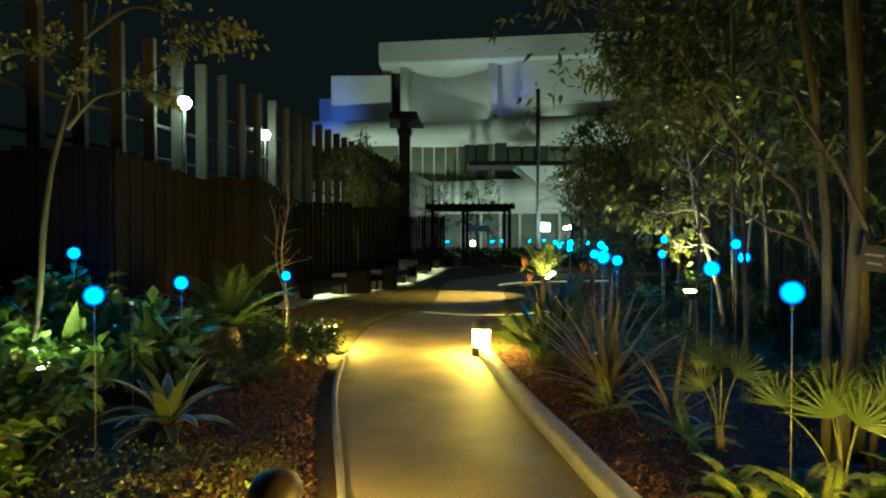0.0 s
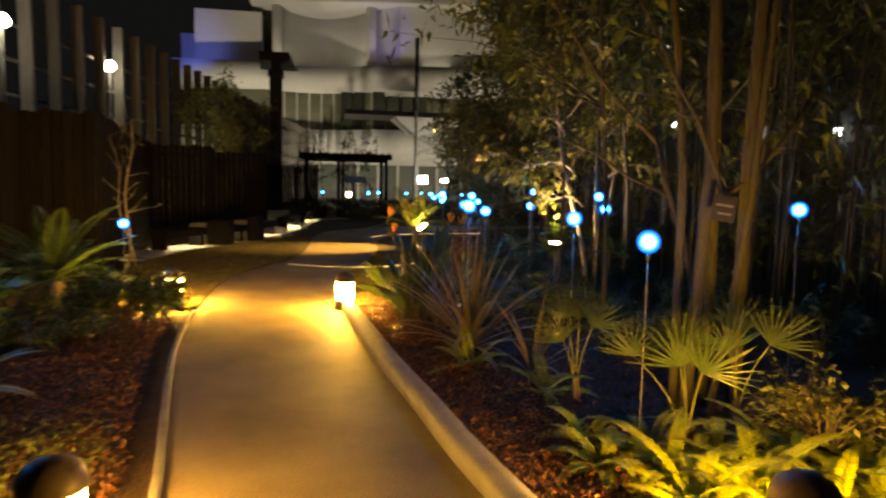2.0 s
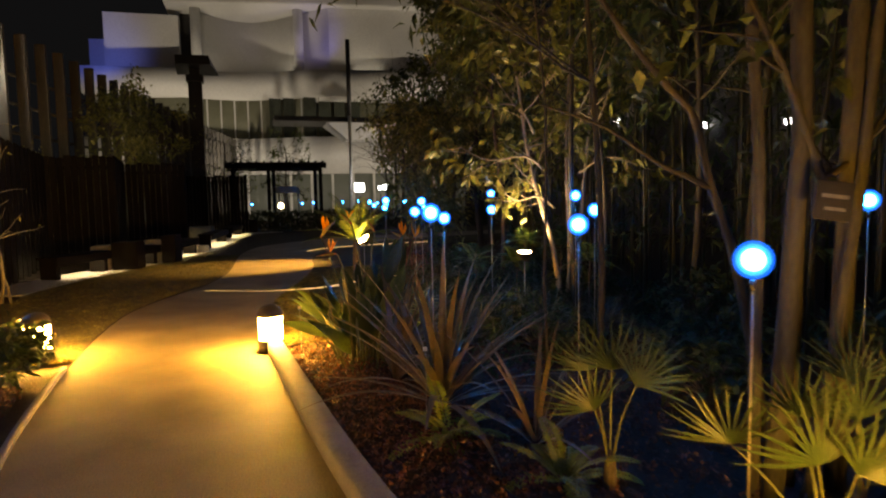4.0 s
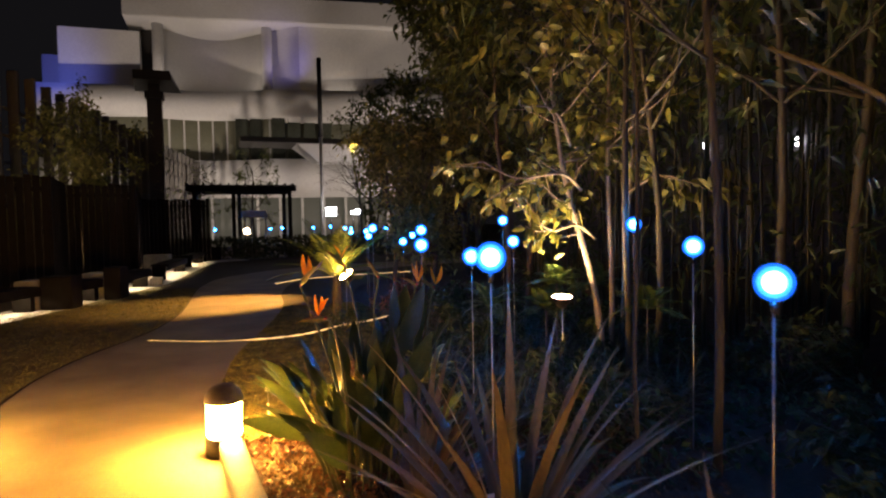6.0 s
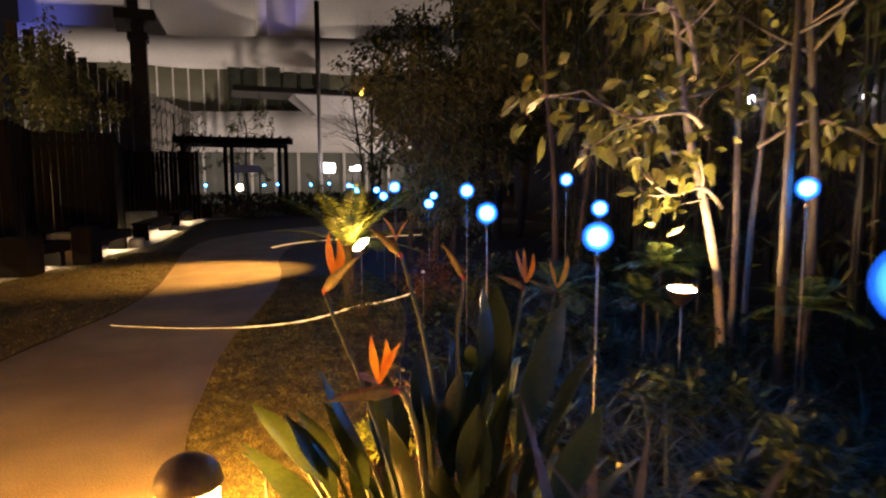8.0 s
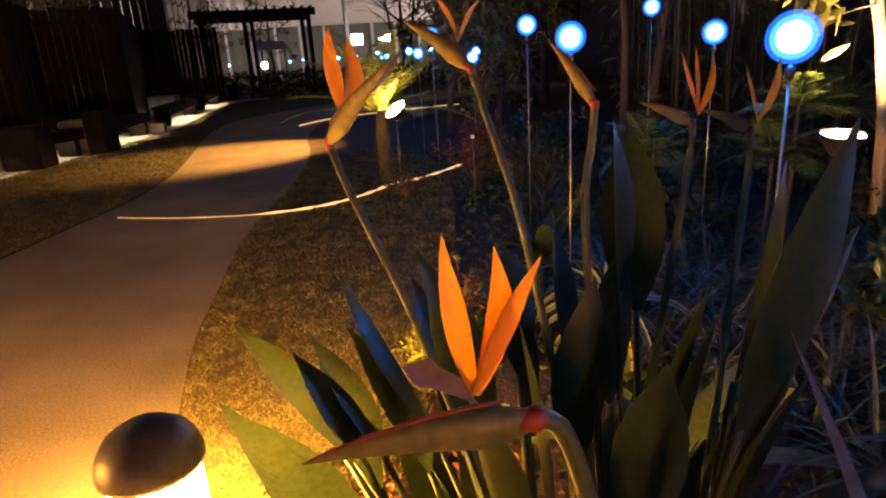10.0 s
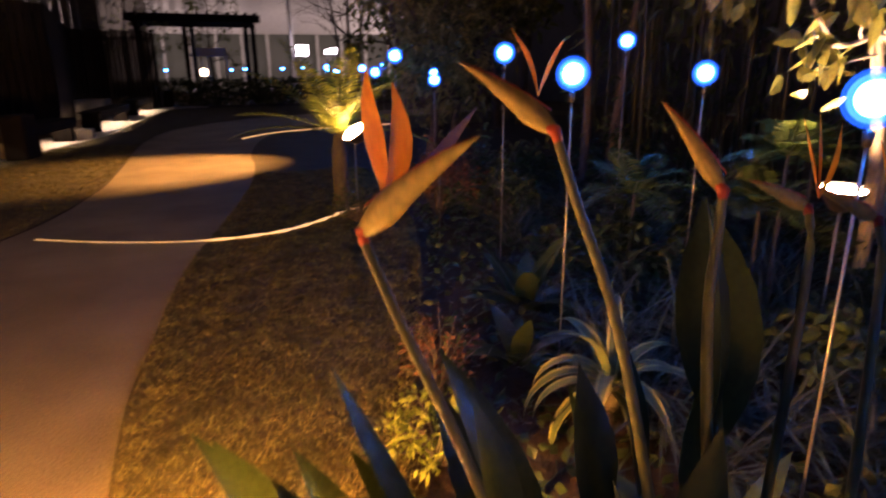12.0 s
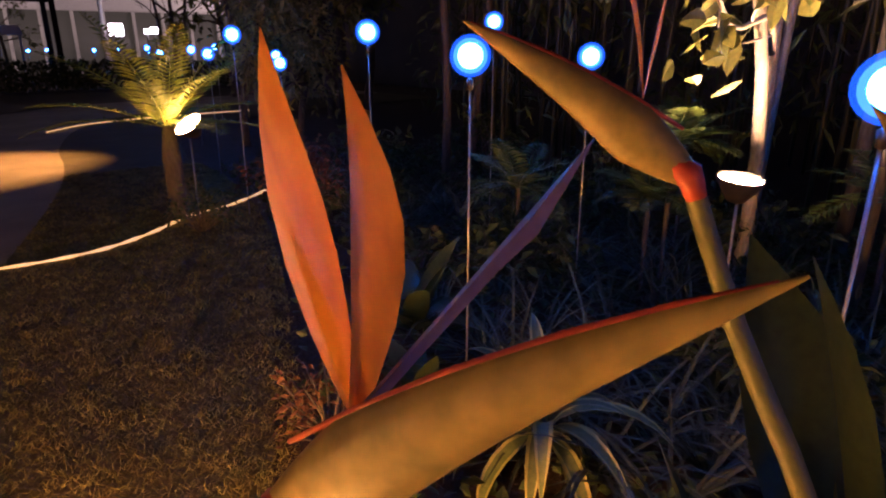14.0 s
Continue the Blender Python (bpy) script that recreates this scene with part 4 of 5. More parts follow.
FL = "orange bird of paradise flower on a long green stem"
strelitzia_flower(FL, (1.24, 7.46, -0.03), [(1.17, 7.58, 0.5), (1.10, 7.68, 0.80), (1.02, 7.77, 1.03)], (0.993, 7.832, 1.13), (1.027, 7.822, 1.17), (1.088, 7.672, 1.266), [(1.024, 7.888, 1.334), (1.052, 7.866, 1.318)], (1.138, 7.79, 1.287), 0.021)
strelitzia_flower("closed bird of paradise bud on a long green stem", (1.40, 7.52, -0.03), [(1.37, 7.60, 0.5), (1.325, 7.70, 0.946), (1.295, 7.79, 1.15)], (1.277, 7.826, 1.248), (1.267, 7.86, 1.295), (1.178, 7.938, 1.343), [(1.33, 7.891, 1.376), (1.215, 7.85, 1.385)], None, 0.0185, 0.06)
strelitzia_flower("closed bird of paradise bud with red neck", (1.42, 7.5, -0.03), [(1.425, 7.58, 0.5), (1.437, 7.665, 0.96), (1.47, 7.70, 1.1)], (1.48, 7.709, 1.167), (1.47, 7.72, 1.19), (1.419, 7.781, 1.289), [], None, 0.014)
strelitzia_flower(FL, (1.16, 7.16, -0.03), [(1.14, 7.1, 0.5), (1.09, 7.03, 0.85), (1.05, 7.01, 1.0)], (1.023, 7.005, 1.029), (0.985, 7.025, 1.045), (0.862, 7.047, 1.007), [(0.978, 7.06, 1.155), (1.005, 7.03, 1.15), (1.045, 7.04, 1.135)], (0.94, 7.05, 1.065))
strelitzia_flower(FL, (1.5, 7.6, -0.03), [(1.6, 7.66, 0.6), (1.72, 7.74, 1.0)], (1.765, 7.79, 1.10), (1.77, 7.78, 1.12), (1.66, 7.83, 1.15), [(1.735, 7.80, 1.25), (1.80, 7.78, 1.24), (1.77, 7.80, 1.26)], None, 0.013)
strelitzia_flower(FL, (1.6, 7.5, -0.03), [(1.72, 7.6, 0.6), (1.83, 7.69, 0.98)], (1.875, 7.74, 1.08), (1.88, 7.73, 1.10), (1.78, 7.79, 1.13), [(1.855, 7.75, 1.22), (1.925, 7.73, 1.23)], None, 0.013)

strel = thing("bird_of_paradise_plant", (1.3, 7.4, -0.03), "dense clump of broad grey-green bird of paradise leaves", "plant")
rng = random.Random(12)


def strel_leaf(foot, tip, length, width, twist):
    o = Vector((1.3, 7.4, -0.03))
    foot, tip = Vector(foot) - o, Vector(tip) - o
    mid = foot.lerp(tip, 0.5) + Vector((0, 0, 0.08))
    d = (tip - mid).normalized()
    start = tip - d * length
    st = part("stalk", Geo().tube(smooth_line([tuple(foot), tuple(foot.lerp(start, 0.55) + Vector((0, 0, 0.04))), tuple(start)], 4), [0.013, 0.012, 0.011, 0.010, 0.009, 0.008, 0.008, 0.007, 0.007], 7), M_STEM, strel)
    side = d.cross(Vector((math.cos(twist), math.sin(twist), 0.25)) if twist is not None else Vector((0.1, 0.1, 1)))
    droop_dir = Vector((d.x, d.y, -0.6))
    pts = [start + d * length * u + droop_dir * length * 0.2 * u * u for u in (0, 0.1, 0.22, 0.38, 0.55, 0.72, 0.88, 1)]
    part("leaf", Geo().blade(pts, [width * q for q in (0.12, 0.5, 0.82, 1.0, 0.95, 0.68, 0.3, 0.02)], 0.34, side=side), M_STREL, strel)


for k in range(46):
    a = rng.uniform(0, 6.28)
    q = math.sqrt(rng.random())
    fx, fy = 1.3 + 0.22 * q * math.cos(a), 7.4 + 0.32 * q * math.sin(a)
    h = rng.uniform(0.5, 0.98)
    tx, ty = fx + rng.uniform(0.05, 0.5) * math.cos(a) * q, fy + rng.uniform(0.05, 0.45) * math.sin(a) * q
    if tx < 1.12:
        h = min(h, 0.45)
    strel_leaf((fx, fy, 0), (tx, ty, h), rng.uniform(0.34, 0.48), rng.uniform(0.05, 0.07), rng.uniform(0, 6.28) if k % 2 else None)
for foot, tip, ln, w, tw in (((1.12, 7.2, 0), (0.74, 7.95, 0.60), 0.58, 0.062, None), ((1.15, 7.6, 0), (0.775, 8.27, 0.65), 0.5, 0.058, None), ((1.1, 7.25, 0), (0.735, 7.65, 0.48), 0.42, 0.055, None),
                             ((1.1, 7.7, 0), (0.90, 8.1, 0.62), 0.4, 0.055, None), ((1.2, 7.7, 0), (1.04, 8.05, 0.68), 0.4, 0.06, None), ((1.25, 7.45, 0), (1.05, 8.2, 0.78), 0.5, 0.06, 2.2), ((1.3, 7.5, 0), (1.22, 8.05, 0.86), 0.48, 0.065, -1.1),
                             ((1.15, 7.5, 0), (0.74, 8.05, 0.52), 0.46, 0.055, None), ((1.12, 7.6, 0), (0.80, 8.4, 0.54), 0.44, 0.05, None), ((1.1, 7.4, 0), (0.72, 7.75, 0.4), 0.42, 0.05, None), ((1.15, 7.55, 0), (0.95, 8.2, 0.6), 0.38, 0.045, None), ((1.5, 7.6, 0), (1.62, 7.86, 1.16), 0.42, 0.06, -0.9),
                             ((1.5, 7.4, 0), (1.72, 7.5, 1.12), 0.45, 0.065, -0.6), ((1.35, 7.3, 0), (1.65, 7.33, 1.22), 0.54, 0.06, -1.5), ((1.55, 7.6, 0), (1.739, 7.978, 1.139), 0.5, 0.075, -2.3), ((1.2, 7.6, 0), (1.18, 7.86, 0.86), 0.32, 0.05, -1.0), ((1.3, 7.6, 0), (1.33, 7.8, 0.92), 0.3, 0.045, -1.4), ((1.4, 7.6, 0), (1.52, 7.95, 0.9), 0.34, 0.05, -1.0)):
    strel_leaf(foot, tip, ln, w, tw)

# flax clumps in the kerbside bed
rosette("flax_plant", (1.62, 6.05, -0.03), 46, 1.15, 0.027, M_PHORM, "spiky bronze-green flax clump with long sword leaves", 3, (0.45, 1.5), 0.7, "plant", part_name="blade")
rosette("flax_plant", (1.45, 6.75, -0.03), 30, 0.9, 0.025, M_PHORM, "spiky bronze-green flax clump with long sword leaves", 4, (0.45, 1.45), 0.8, "plant", part_name="blade", yaw=(-1.7, 1.9))
rosette("flax_plant", (1.95, 5.2, -0.03), 16, 0.8, 0.018, M_PHORM, "spiky bronze-green flax clump with long sword leaves", 6, (0.5, 1.45), 0.7, "plant", part_name="blade")
pinnate((1.5, 5.5, -0.03), 14, 0.5, 22, 0.013, 0.075, M_FERN, "low green sword fern in the bed", 31, "fern", "fern")
pinnate((1.9, 4.75, -0.03), 12, 0.45, 22, 0.013, 0.07, M_FERN, "low green sword fern in the bed", 32, "fern", "fern")
# the two shortest ferns are added to keep bollard light off the path
for k, (x, y, ln) in enumerate(((1.74, 3.42, 0.42), (2.02, 3.0, 0.55), (2.3, 2.85, 0.55), (2.6, 2.75, 0.55), (2.25, 3.3, 0.45), (2.7, 3.1, 0.5), (2.95, 2.8, 0.5), (1.9, 2.75, 0.4), (2.12, 3.6, 0.5), (2.5, 3.5, 0.52), (2.85, 3.4, 0.52), (1.8, 3.75, 0.4), (3.15, 3.15, 0.5), (1.74, 2.2, 0.36), (1.72, 2.48, 0.36), (2.4, 3.05, 0.6), (2.05, 3.25, 0.55))):
    pinnate((x, y, -0.03), 17, ln, 30, 0.014, 0.052, M_FERN, "bright yellow-green sword fern beside the bollard lamp", 40 + k, "fern", "fern", (0.45, 1.35), 1.6)
for k, (x, y) in enumerate(((3.1, 3.35), (3.5, 2.9), (3.3, 3.75), (3.9, 3.4))):
    shrub("shrub", (x, y, -0.03), 0.4, 0.4, 0.55, 420, 0.06, M_COVER2, "wispy yellow-green bush behind the ferns", 140 + k)
fan_palm((2.08, 4.6, -0.03), (((1.92, 4.48, 0.44), -0.5, 0.27), ((2.1, 4.62, 0.58), 0.05, 0.3), ((2.12, 4.44, 0.55), 0.5, 0.28), ((2.05, 4.75, 0.55), -0.3, 0.26)), 7, "young fan palm with stiff pleated leaves")
fan_palm((2.36, 3.6, -0.03), (((2.12, 3.82, 0.5), -0.3, 0.28), ((2.27, 3.57, 0.5), -0.25, 0.32), ((2.37, 3.5, 0.48), 0.55, 0.32), ((2.42, 3.8, 0.58), 0.15, 0.27)), 8, "young fan palm with stiff pleated leaves, lit from below")
fan_palm((2.95, 3.95, -0.03), (((2.8, 3.85, 0.5), -0.3, 0.3), ((3.05, 3.8, 0.55), 0.5, 0.32), ((2.95, 4.0, 0.6), 0.1, 0.3)), 9, "young fan palm with stiff pleated leaves")

# agaves, cycad and bushes
va = rosette("variegated_agave", (2.2, 8.8, 0.11), 26, 0.44, 0.029, M_AGAVE, "green agave with yellow-edged curling leaves", 14, (0.25, 1.45), 3.3, "plant", M_AGEDGE)
part("stem", Geo().tube([(0, 0, -0.12), (0.01, 0, 0.0), (0, 0, 0.06)], [0.03, 0.035, 0.03], 10), M_DARKBARK, va)
rosette("agave", (-2.25, 5.0, -0.03), 30, 0.64, 0.054, M_AGAVE, "large pale-green agave with arching leaves", 15, (0.0, 1.45), 1.4, "plant", M_AGEDGE)
pinnate((-2.95, 8.5, -0.03), 36, 1.3, 44, 0.013, 0.18, M_CYCAD, "sago cycad with stiff arching fronds", 16, "cycad", "plant", (0.2, 1.35), 0.9, (0.13,), 0.35)
pinnate((2.12, 12.9, -0.03), 16, 1.05, 26, 0.012, 0.2, M_FERN, "small feather palm lit from below by a floodlight", 17, "palm", "plant", (0.25, 1.4), 0.6, (0.07,), 0.78)
shrub("shrub", (-1.95, 7.6, -0.03), 0.75, 0.7, 0.62, 1500, 0.10, M_DARKLEAF, "dense low shrub with narrow dark leaves", 50)
shrub("shrub", (-2.3, 6.6, -0.03), 0.7, 0.6, 0.5, 1000, 0.09, M_DARKLEAF, "dense low shrub with narrow dark leaves", 51)
for k, (x, y, rx, h, sz) in enumerate(((-3.4, 4.4, 0.8, 0.85, 0.16), (-3.2, 6.3, 0.8, 1.0, 0.28), (-4.2, 5.2, 0.9, 1.1, 0.16), (-3.0, 3.5, 0.7, 0.6, 0.13), (-4.3, 7.0, 0.8, 1.2, 0.2), (-3.9, 3.6, 0.8, 0.9, 0.14), (-5.2, 6.2, 0.9, 1.3, 0.16))):
    shrub("shrub", (x, y, -0.03), rx, rx, h, 900, sz, M_CYCAD, "leafy dark green shrub in the bed", 60 + k)
shrub("shrub", (1.5, 8.85, -0.02), 0.26, 0.28, 0.28, 520, 0.042, M_FERN, "small bright green bush with reddish twigs", 70)
shrub("shrub", (1.7, 9.3, -0.02), 0.2, 0.3, 0.4, 240, 0.04, M_COVER, "small twiggy reddish bush", 71)
shrub("shrub", (2.9, 12.3, -0.02), 0.5, 0.5, 0.75, 700, 0.07, M_COVER, "reddish-leaved bush beside the uplit palm", 72)
shrub("shrub", (2.15, 12.35, -0.02), 0.3, 0.25, 0.42, 420, 0.05, M_DARKLEAF, "low dark bush in front of the uplit palm", 75)
shrub("shrub", (-1.72, 8.12, -0.03), 0.38, 0.28, 0.48, 950, 0.07, M_DARKLEAF, "leafy bush half hiding a bollard lamp", 76)
shrub("shrub", (3.3, 11.9, -0.02), 0.5, 0.5, 0.55, 700, 0.07, M_DARKLEAF, "rounded green bush under the trees", 73)
rng = random.Random(5)
tufts = []
for v in range(3):
    tf = thing("sedge_tuft", (3.0 + v, 8.6 + v, -0.03), "arching tuft of narrow dark sedge leaves", "plant", "sedge tufts")
    for j in range(30):
        a = rng.uniform(0, 6.28)
        g = Geo().blade(arc((0.02 * math.cos(a), 0.02 * math.sin(a), 0), a, rng.uniform(0.35, 0.66), rng.uniform(0.6, 1.45), rng.uniform(0.6, 1.8), 6), [0.006, 0.008, 0.008, 0.006, 0.004, 0.0005], 0.3)
        part("blade", g, M_CAREX, tf, smooth=False)
    tufts.append(tf)
for k in range(110):
    x, y = rng.uniform(2.2, 5.2), rng.uniform(7.6, 13.0)
    if x > bed_x(y) + 0.7:
        copy_thing(tufts[k % 3], pose(x, y, -0.03, 0, 0, rng.uniform(0, 360)))
for k, (x, y, h) in enumerate(((3.3, 8.4, 0.45), (4.5, 9.3, 0.6), (3.3, 10.3, 0.5), (5.4, 8.0, 0.7), (4.9, 10.8, 0.7), (3.0, 7.3, 0.5), (4.2, 6.2, 0.6), (3.4, 5.4, 0.5), (3.9, 12.8, 0.7), (5.5, 13, 0.8), (5.0, 5.4, 0.6), (3.8, 3.2, 0.5), (3.3, 2.4, 0.45))):
    shrub("shrub", (x, y, -0.03), 0.6, 0.6, h, 650, 0.10, M_DARKLEAF, "low dark shrub under the trees", 80 + k)

for k, (x, y, ft, ln) in enumerate(((3.75, 9.55, 0.62, 0.34), (3.85, 9.5, 0.9, 0.32), (4.3, 8.6, 0.7, 0.4), (3.4, 10.2, 0.6, 0.4), (4.6, 9.9, 0.8, 0.4))):
    pinnate((x, y, -0.03), 13, ln, 14, 0.012, 0.13, M_CYCAD, "feathery shrub with long narrow leaflets", 160 + k, "feathery_shrub", "shrub", (0.1, 1.3), 0.9, (0.012,), ft)

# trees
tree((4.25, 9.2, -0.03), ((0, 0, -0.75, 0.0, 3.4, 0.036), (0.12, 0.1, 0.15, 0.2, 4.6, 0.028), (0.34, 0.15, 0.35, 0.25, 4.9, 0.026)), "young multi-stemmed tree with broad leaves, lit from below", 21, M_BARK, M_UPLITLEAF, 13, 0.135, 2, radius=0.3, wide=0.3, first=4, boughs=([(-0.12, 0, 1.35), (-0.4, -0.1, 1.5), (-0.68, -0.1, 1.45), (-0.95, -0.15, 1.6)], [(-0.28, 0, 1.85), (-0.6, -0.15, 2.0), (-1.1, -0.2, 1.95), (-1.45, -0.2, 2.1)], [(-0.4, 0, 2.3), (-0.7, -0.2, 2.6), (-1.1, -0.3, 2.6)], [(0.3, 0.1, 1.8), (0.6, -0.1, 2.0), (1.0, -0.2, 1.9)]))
tree((4.45, 16.5, -0.03), ((0, 0, 0.2, 0, 3.3, 0.07), (-0.3, 0.3, -0.2, 0, 3.0, 0.05), (0.5, 0.2, 0.5, 0.2, 3.4, 0.05)), "dense rounded leafy garden tree beside the lawn", 22, M_DARKBARK, M_YELLOWLEAF, 46, 0.15, 2, radius=0.42, spread=0.8, first=2)
tree((5.0, 13.0, -0.03), ((0, 0, -0.2, 0.2, 5.6, 0.045), (0.3, 0, 0.6, -0.3, 6.2, 0.045)), "slender tree with dense drooping leaves", 23, M_DARKBARK, M_TREELEAF, 80, 0.17, 2, radius=0.5, spread=0.8)
tree((2.85, 4.2, -0.03), ((-0.12, 0.05, -0.45, 0.2, 6.5, 0.03), (-0.08, -0.02, -0.02, 0.1, 7, 0.045), (0.08, 0.1, 0.1, 0.3, 7, 0.032), (0.23, -0.02, 0.12, 0, 6.8, 0.047), (0.05, -0.06, 0.6, -0.1, 6.2, 0.026)), "clump of tall smooth pale trunks tagged with a small sign", 24, M_OLIVEBARK, M_TREELEAF, 8, 0.15, 2, radius=0.3, first=5, boughs=([(0.05, -0.05, 1.55), (-0.18, -0.05, 2.02), (-0.34, -0.05, 2.27), (-0.6, 0, 2.8)], [(0.05, -0.05, 1.55), (0.2, -0.05, 1.62), (0.4, -0.05, 1.83), (0.7, 0, 2.2)]))
tree((3.2, 6.6, -0.03), ((0.05, 0, -0.2, 0.1, 6.5, 0.026), (-0.3, 0.2, -0.3, 0.2, 6.0, 0.014)), "tall slim pale tree trunk lit blue by globe lamps", 25, M_OLIVEBARK, M_TREELEAF, 12, 0.15, 2, radius=0.3)
tree((5.6, 8.3, -0.03), ((0, 0, 0.1, 0.1, 7, 0.045), (0.5, -0.4, 0.2, 0, 7, 0.05), (-0.9, 0.6, -0.2, 0.2, 6.5, 0.035), (-1.5, 0.3, -0.1, 0, 6.5, 0.03)), "tall slim tree trunks at the back of the bed", 26, M_OLIVEBARK, M_DARKLEAF, 22, 0.16, 2, radius=0.35)
tree((-3.9, 5.6, -0.03), ((0, 0, 0.95, -0.2, 4.4, 0.03), (-0.5, 0.3, -0.2, 0, 4.2, 0.022)), "slender pale-leaved tree lit by garden lamps", 27, M_OLIVEBARK, M_YELLOWLEAF, 46, 0.06, 2, radius=0.16, wide=0.3, first=7, boughs=([(0.62, -0.13, 2.85), (0.5, -0.2, 3.1), (0.3, -0.25, 3.2), (0.1, -0.3, 3.1)], [(0.56, -0.12, 2.55), (0.85, -0.2, 2.8), (1.1, -0.25, 2.85), (1.35, -0.3, 2.95)], [(0.75, -0.15, 3.35), (1.2, -0.2, 3.6), (1.6, -0.25, 3.5), (1.85, -0.3, 3.4)]))
tree((-3.3, 12.6, -0.03), ((0, 0, 0.1, 0, 2.7, 0.026), (0.1, 0, -0.4, 0.2, 2.4, 0.018)), "small bare-branched tree by the screens", 28, M_BARK, M_YELLOWLEAF, 1, 0.08, 1, radius=0.1)
tree((-3.6, 25.5, -0.03), ((0, 0, 0.2, 0, 4.6, 0.08), (-0.5, -1.2, 0.2, 0, 4.2, 0.07), (0.6, 2.2, 0.2, 0, 4.4, 0.07)), "leafy tree behind the timber screens", 29, M_DARKBARK, M_YELLOWLEAF, 26, 0.2, 2, radius=0.4)
tree((-4.9, 20.8, -0.03), ((0, 0, 0.2, 0, 2.5, 0.04), (0.6, 0.6, 0.2, 0, 2.3, 0.035)), "low leafy tree behind the timber screen", 38, M_DARKBARK, M_YELLOWLEAF, 9, 0.14, 2, radius=0.25)
tree((-1.2, 36.5, -0.03), ((0, 0, 0.2, 0, 4.6, 0.08), (0.6, 0.2, 0.4, 0, 4.0, 0.06)), "thin twiggy tree near the pergola", 30, M_DARKBARK, M_TREELEAF, 5, 0.18, 2, radius=0.3)
tree((2.4, 42.5, -0.03), ((0, 0, 0, 0, 4.8, 0.08),), "small spreading ornamental garden tree", 33, M_DARKBARK, M_TREELEAF, 12, 0.25, 2, radius=0.3)
tree((8.0, 36, -0.03), ((0, 0, 0.2, 0, 7.4, 0.09), (0.3, 0, 0.8, 0, 7.0, 0.07), (-0.3, 0, -0.6, 0, 6.8, 0.07)), "bare-branched winter tree against the building", 34, M_DARKBARK, M_TREELEAF, 0, 0.1, 3, bare=True)
tree((7.4, 27, -0.03), ((0, 0, -0.6, 0, 5.6, 0.09), (0.8, 0, 0.6, 0, 6.0, 0.09)), "leafy tree at the end of the planting", 35, M_DARKBARK, M_TREELEAF, 40, 0.22, 2, radius=0.5)
tree((7.7, 20.5, -0.03), ((0, 0, -0.4, 0, 8.0, 0.1), (0.9, 0.5, 0.5, 0, 8.2, 0.1), (-0.5, -0.4, -0.4, 0, 7.4, 0.09)), "tall dense dark evergreen tree", 36, M_DARKBARK, M_TREELEAF, 75, 0.26, 2, radius=0.65, first=2)

lt = thing("leaning_tree", (3.42, 4.97, -0.03), "slender leaning tree with forked bare boughs", "tree")
part("trunk", Geo().tube(smooth_line([(0, 0, 0), (-0.1, 0, 0.5), (-0.27, 0, 1.14), (-0.45, 0, 1.57), (-0.56, 0, 1.93), (-0.75, 0, 2.11), (-1.08, 0, 2.44), (-1.5, 0.1, 3.1)], 4), [0.036 - 0.024 * i / 28 for i in range(29)], 9), M_OLIVEBARK, lt)
part("limb", Geo().tube(smooth_line([(-0.43, 0, 1.52), (-0.6, 0.02, 1.6), (-0.78, 0.03, 1.67), (-1.11, 0.05, 1.87), (-1.5, 0.1, 2.0)], 4), [0.02 - 0.014 * i / 16 for i in range(17)], 7), M_OLIVEBARK, lt)
bam = None
rng = random.Random(77)
for cx, cy in ((6.2, 6.2), (6.6, 9.5), (6.4, 12.5), (8.2, 7.6), (8.5, 11), (5.8, 4.0), (7.5, 14.5)):
    if bam is None:
        bam = thing("bamboo_clump", (cx, cy, -0.03), "tall dark bamboo culms behind the planting", "bamboo", "bamboo clumps")
        for k in range(18):
            a, q = rng.uniform(0, 6.28), math.sqrt(rng.random())
            x, y, h = 1.2 * q * math.cos(a), 1.3 * q * math.sin(a), rng.uniform(5.5, 7.5)
            lx, ly = rng.uniform(-0.5, 0.5), rng.uniform(-0.5, 0.5)
            pts = [(x + lx * u * u, y + ly * u * u, h * u) for u in (0, 0.2, 0.4, 0.6, 0.8, 1)]
            part("culm", Geo().tube(pts, [0.022, 0.022, 0.02, 0.017, 0.012, 0.005], 7), M_CULM, bam)
        lf = Geo()
        for k in range(2600):
            a, q = rng.uniform(0, 6.28), math.sqrt(rng.random())
            p = Vector((1.7 * q * math.cos(a), 1.7 * q * math.sin(a), rng.uniform(0.7, 7.4)))
            d = (unit(rng) + Vector((0, 0, -0.5))).normalized()
            sd = d.cross(unit(rng))
            if sd.length > 0.1:
                lf.leaflet(p, d, sd.normalized(), rng.uniform(0.12, 0.24), 0.018, 0.2)
        part("foliage", lf, M_DARKLEAF, bam, smooth=False)
    else:
        copy_thing(bam, pose(cx, cy, -0.03, 0, 0, rng.uniform(0, 360)))

sign = thing("tree_label", (2.8, 4.0, 1.42), "small black tree label with two lines of white print", "sign")
part("board", Geo().box(-0.075, 0.075, -0.006, 0.006, -0.085, 0.085, 0.003), M_SIGN, sign, smooth=False)
part("print", Geo().box(-0.05, 0.055, -0.009, -0.0065, 0.012, 0.028), M_PRINT, sign, smooth=False)
part("print", Geo().box(-0.035, 0.05, -0.009, -0.0065, -0.042, -0.028), M_PRINT, sign, smooth=False)
part("tie", Geo().tube([(0, 0.004, 0.08), (0, 0.02, 0.11), (0.0, 0.11, 0.12)], 0.003, 5), M_TAPE, sign)
sign.rotation_euler = (radians(-4), radians(8), radians(-30))

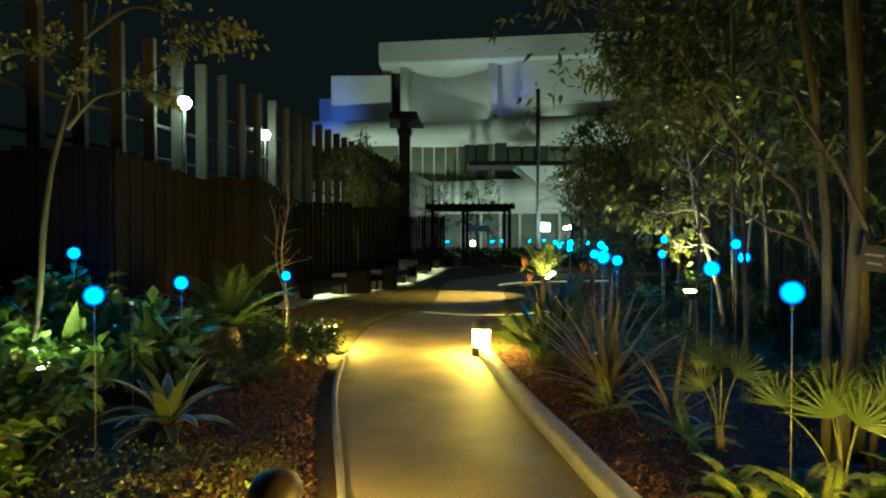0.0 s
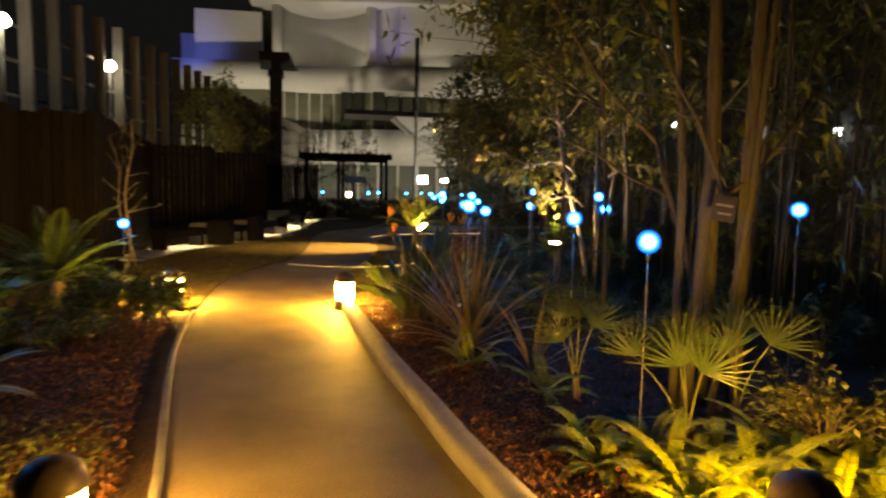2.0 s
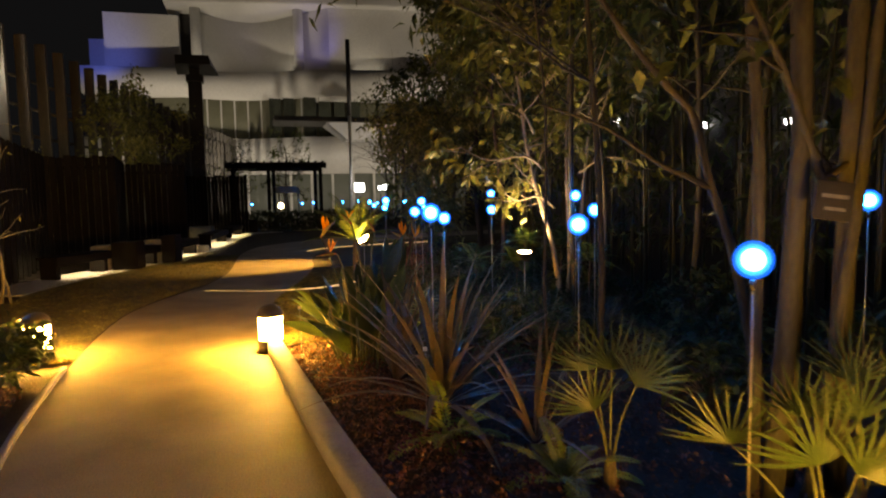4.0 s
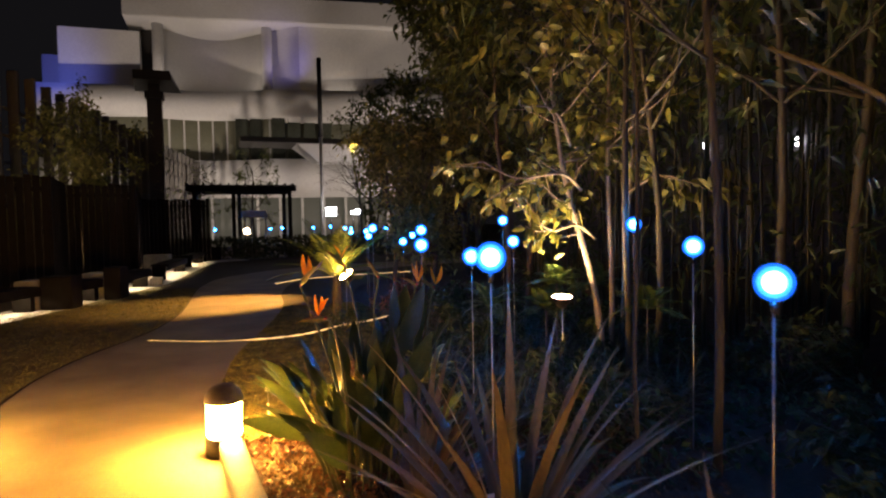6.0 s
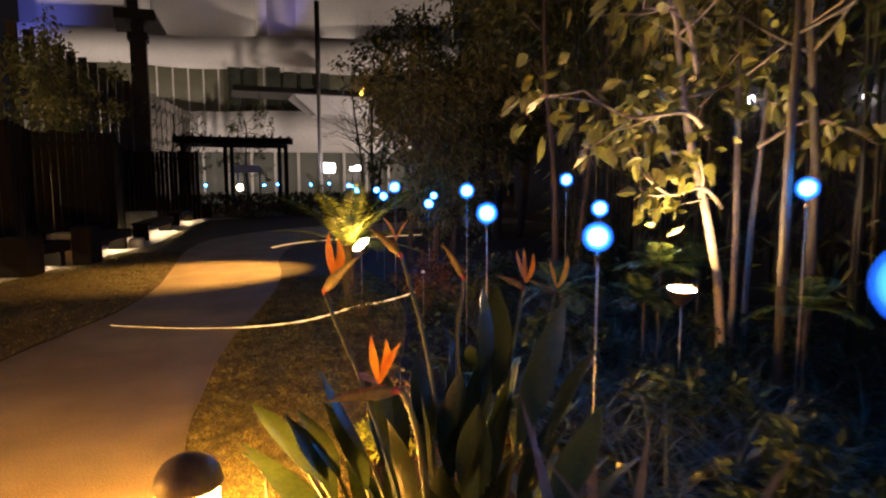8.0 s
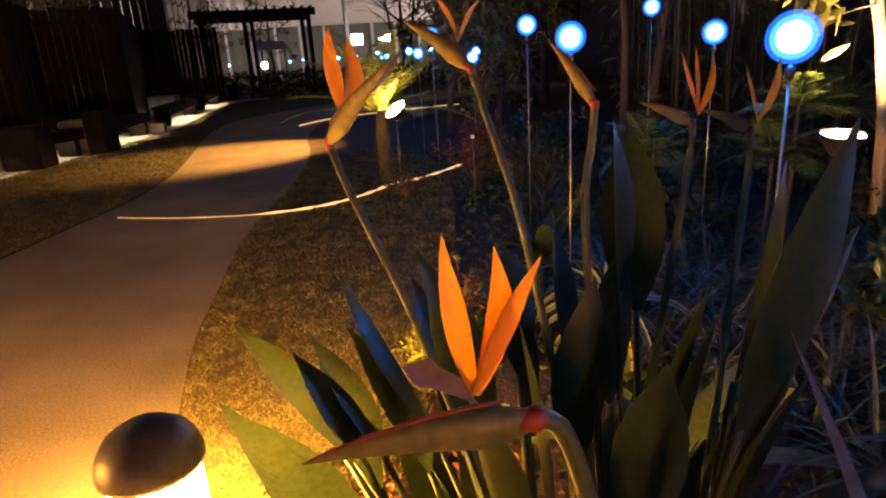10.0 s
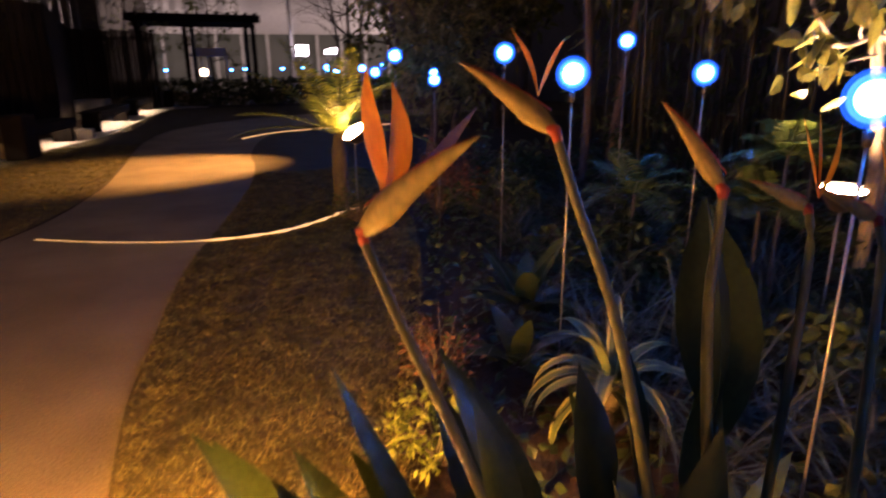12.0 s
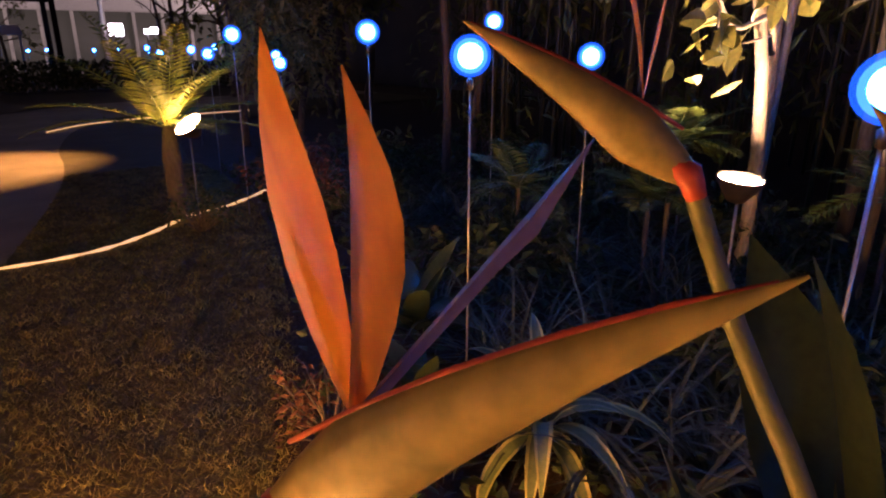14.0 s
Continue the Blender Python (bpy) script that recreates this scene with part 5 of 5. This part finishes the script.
# small things in the beds
for x, y, z in ((2.6, 11.55, 0.62), (1.49, 5.98, 0.45), (0.78, 7.97, 0.46), (-2.64, 5.21, 1.02)):
    tg = thing("plant_tag", (x, y, -0.03), "small white plant tag on a thin stick", "sign", "plant tags")
    part("stick", Geo().tube([(0, 0, 0), (0.004, 0, z * 0.5), (0, 0, z)], 0.003, 5), M_STAKE, tg)
    part("plate", Geo().box(-0.016, 0.016, -0.002, 0.002, z - 0.004, z + 0.024, 0.001), M_SIGNBAR, tg, smooth=False)
hose = thing("irrigation_hose", (0, 0, 0), "thin black irrigation hose lying on the mulch", "hose")
part("tube", Geo().tube(smooth_line([(1.45, 5.2, -0.012), (1.58, 4.58, -0.012), (1.77, 3.96, -0.01), (1.87, 3.61, -0.012), (1.84, 3.1, -0.012), (1.95, 2.5, -0.012)], 5), 0.012, 7), M_TAPE, hose)
stick = thing("fallen_stick", (0, 0, 0), "thin dry stick lying at the lawn edge", "branch")
part("twig", Geo().tube(smooth_line([(0.66, 8.2, 0.03), (0.85, 8.32, 0.035), (1.05, 8.52, 0.03), (1.22, 8.7, 0.02)], 4), [0.008 - 0.0004 * i for i in range(13)], 6), M_BARK, stick)
rosette("broad_leaved_plant", (2.48, 9.95, -0.03), 11, 0.5, 0.065, M_STREL, "clump of broad upright dark leaves", 150, (0.5, 1.35), 0.7, "plant")
rosette("broad_leaved_plant", (2.1, 9.35, -0.03), 8, 0.36, 0.05, M_STREL, "clump of broad upright dark leaves", 151, (0.3, 1.2), 0.9, "plant")
rosette("broad_leaved_plant", (1.95, 8.0, -0.03), 9, 0.5, 0.045, M_STREL, "clump of long pointed leaves by the flowers", 152, (0.1, 0.9), 0.8, "plant")

rosette("broad_leaved_plant", (-3.05, 6.6, -0.03), 15, 1.15, 0.085, M_STREL, "tall clump of broad dark green leaves", 153, (0.5, 1.4), 0.9, "plant")
rosette("broad_leaved_plant", (-3.75, 6.1, -0.03), 13, 1.2, 0.085, M_STREL, "tall clump of broad dark green leaves", 154, (0.5, 1.4), 0.9, "plant")
rosette("broad_leaved_plant", (-2.75, 3.95, -0.03), 12, 0.5, 0.05, M_STREL, "low clump of broad dark green leaves", 155, (0.2, 1.2), 1.0, "plant")

# far hedge
rng = random.Random(9)
hg = Geo()
for k in range(9000):
    x, y, z = rng.uniform(-1.5, 14), rng.uniform(33.4, 35.0), rng.uniform(0, 1.0)
    d = unit(rng)
    sd = d.cross(unit(rng))
    if sd.length > 0.1:
        hg.leaflet((x, y, z), d, sd.normalized(), 0.16, 0.05, 0.1)
tagged(part("hedge", hg, M_HEDGE, None, "long dark clipped hedge at the end of the lawn", smooth=False), category="hedge", kind="stuff")

# ground cover, mulch and grass
cover("bark_chips", "loose reddish bark chips on the bed", M_CHIP, (0.5, 3.2, 1.2, 8.4), 9000, 0.035, 0.02, 1, "mulch", -0.025, lambda x, y: x > line_x(RIGHT, y) + 0.17)
cover("ground_cover", "low reddish-brown ground cover leaves", M_COVER, (0.5, 2.6, 2.0, 8.5), 9000, 0.035, 0.10, 2, keep=lambda x, y: line_x(RIGHT, y) + 0.2 < x < line_x(RIGHT, y) + 0.95)
cover("ground_cover", "low reddish-brown ground cover leaves", M_COVER, (-2.6, -0.5, 2.6, 7.5), 9000, 0.035, 0.12, 3, keep=lambda x, y: line_x(LEFT, y) - 1.25 < x < line_x(LEFT, y) - 0.2)
cover("ground_cover", "low yellow-green small-leaved ground cover", M_COVER2, (-3.2, -0.7, 2.0, 4.3), 5200, 0.04, 0.2, 4, keep=lambda x, y: x < line_x(LEFT, y) - 0.3)
cover("ground_cover", "low dark ground cover under the trees", M_DARKLEAF, (1.6, 6.5, 6.5, 15), 9000, 0.07, 0.12, 5, keep=lambda x, y: x > bed_x(y) + 0.15)


def grass(name, count, region, keep, seed, label):
    rng = random.Random(seed)
    g = Geo()
    x0, x1, y0, y1 = region
    for k in range(count):
        x, y = rng.uniform(x0, x1), y0 + (y1 - y0) * rng.random() ** 1.5
        if not keep(x, y):
            continue
        clump = 0.5 + 0.5 * noise.noise(Vector((x * 9, y * 9, 3.0)))
        h = rng.uniform(0.008, 0.02) + 0.026 * clump * clump
        a = rng.uniform(0, 6.28)
        dx, dy = math.cos(a), math.sin(a)
        lx, ly = rng.uniform(-0.035, 0.035), rng.uniform(-0.035, 0.035)
        w = 0.0028 + 0.0007 * max(0, y - 9)
        g.add([(x - dx * w, y - dy * w, 0.01), (x + dx * w, y + dy * w, 0.01), (x + lx, y + ly, 0.01 + h)], [(0, 1, 2)])
    return tagged(part(name, g, M_GRASS, None, label, smooth=False), category="grass", kind="stuff")


grass("grass", 110000, (0.4, 3.0, 8.3, 15.5), lambda x, y: line_x(RIGHT, y) + 0.01 < x < bed_x(y) + 0.1, 6, "short dry yellowish lawn grass")
grass("grass", 50000, (-3.3, 0.2, 8.3, 20), lambda x, y: -3.2 + max(0, y - 15) * 0.3 < x < line_x(LEFT, y) - 0.01, 7, "short dark lawn grass")
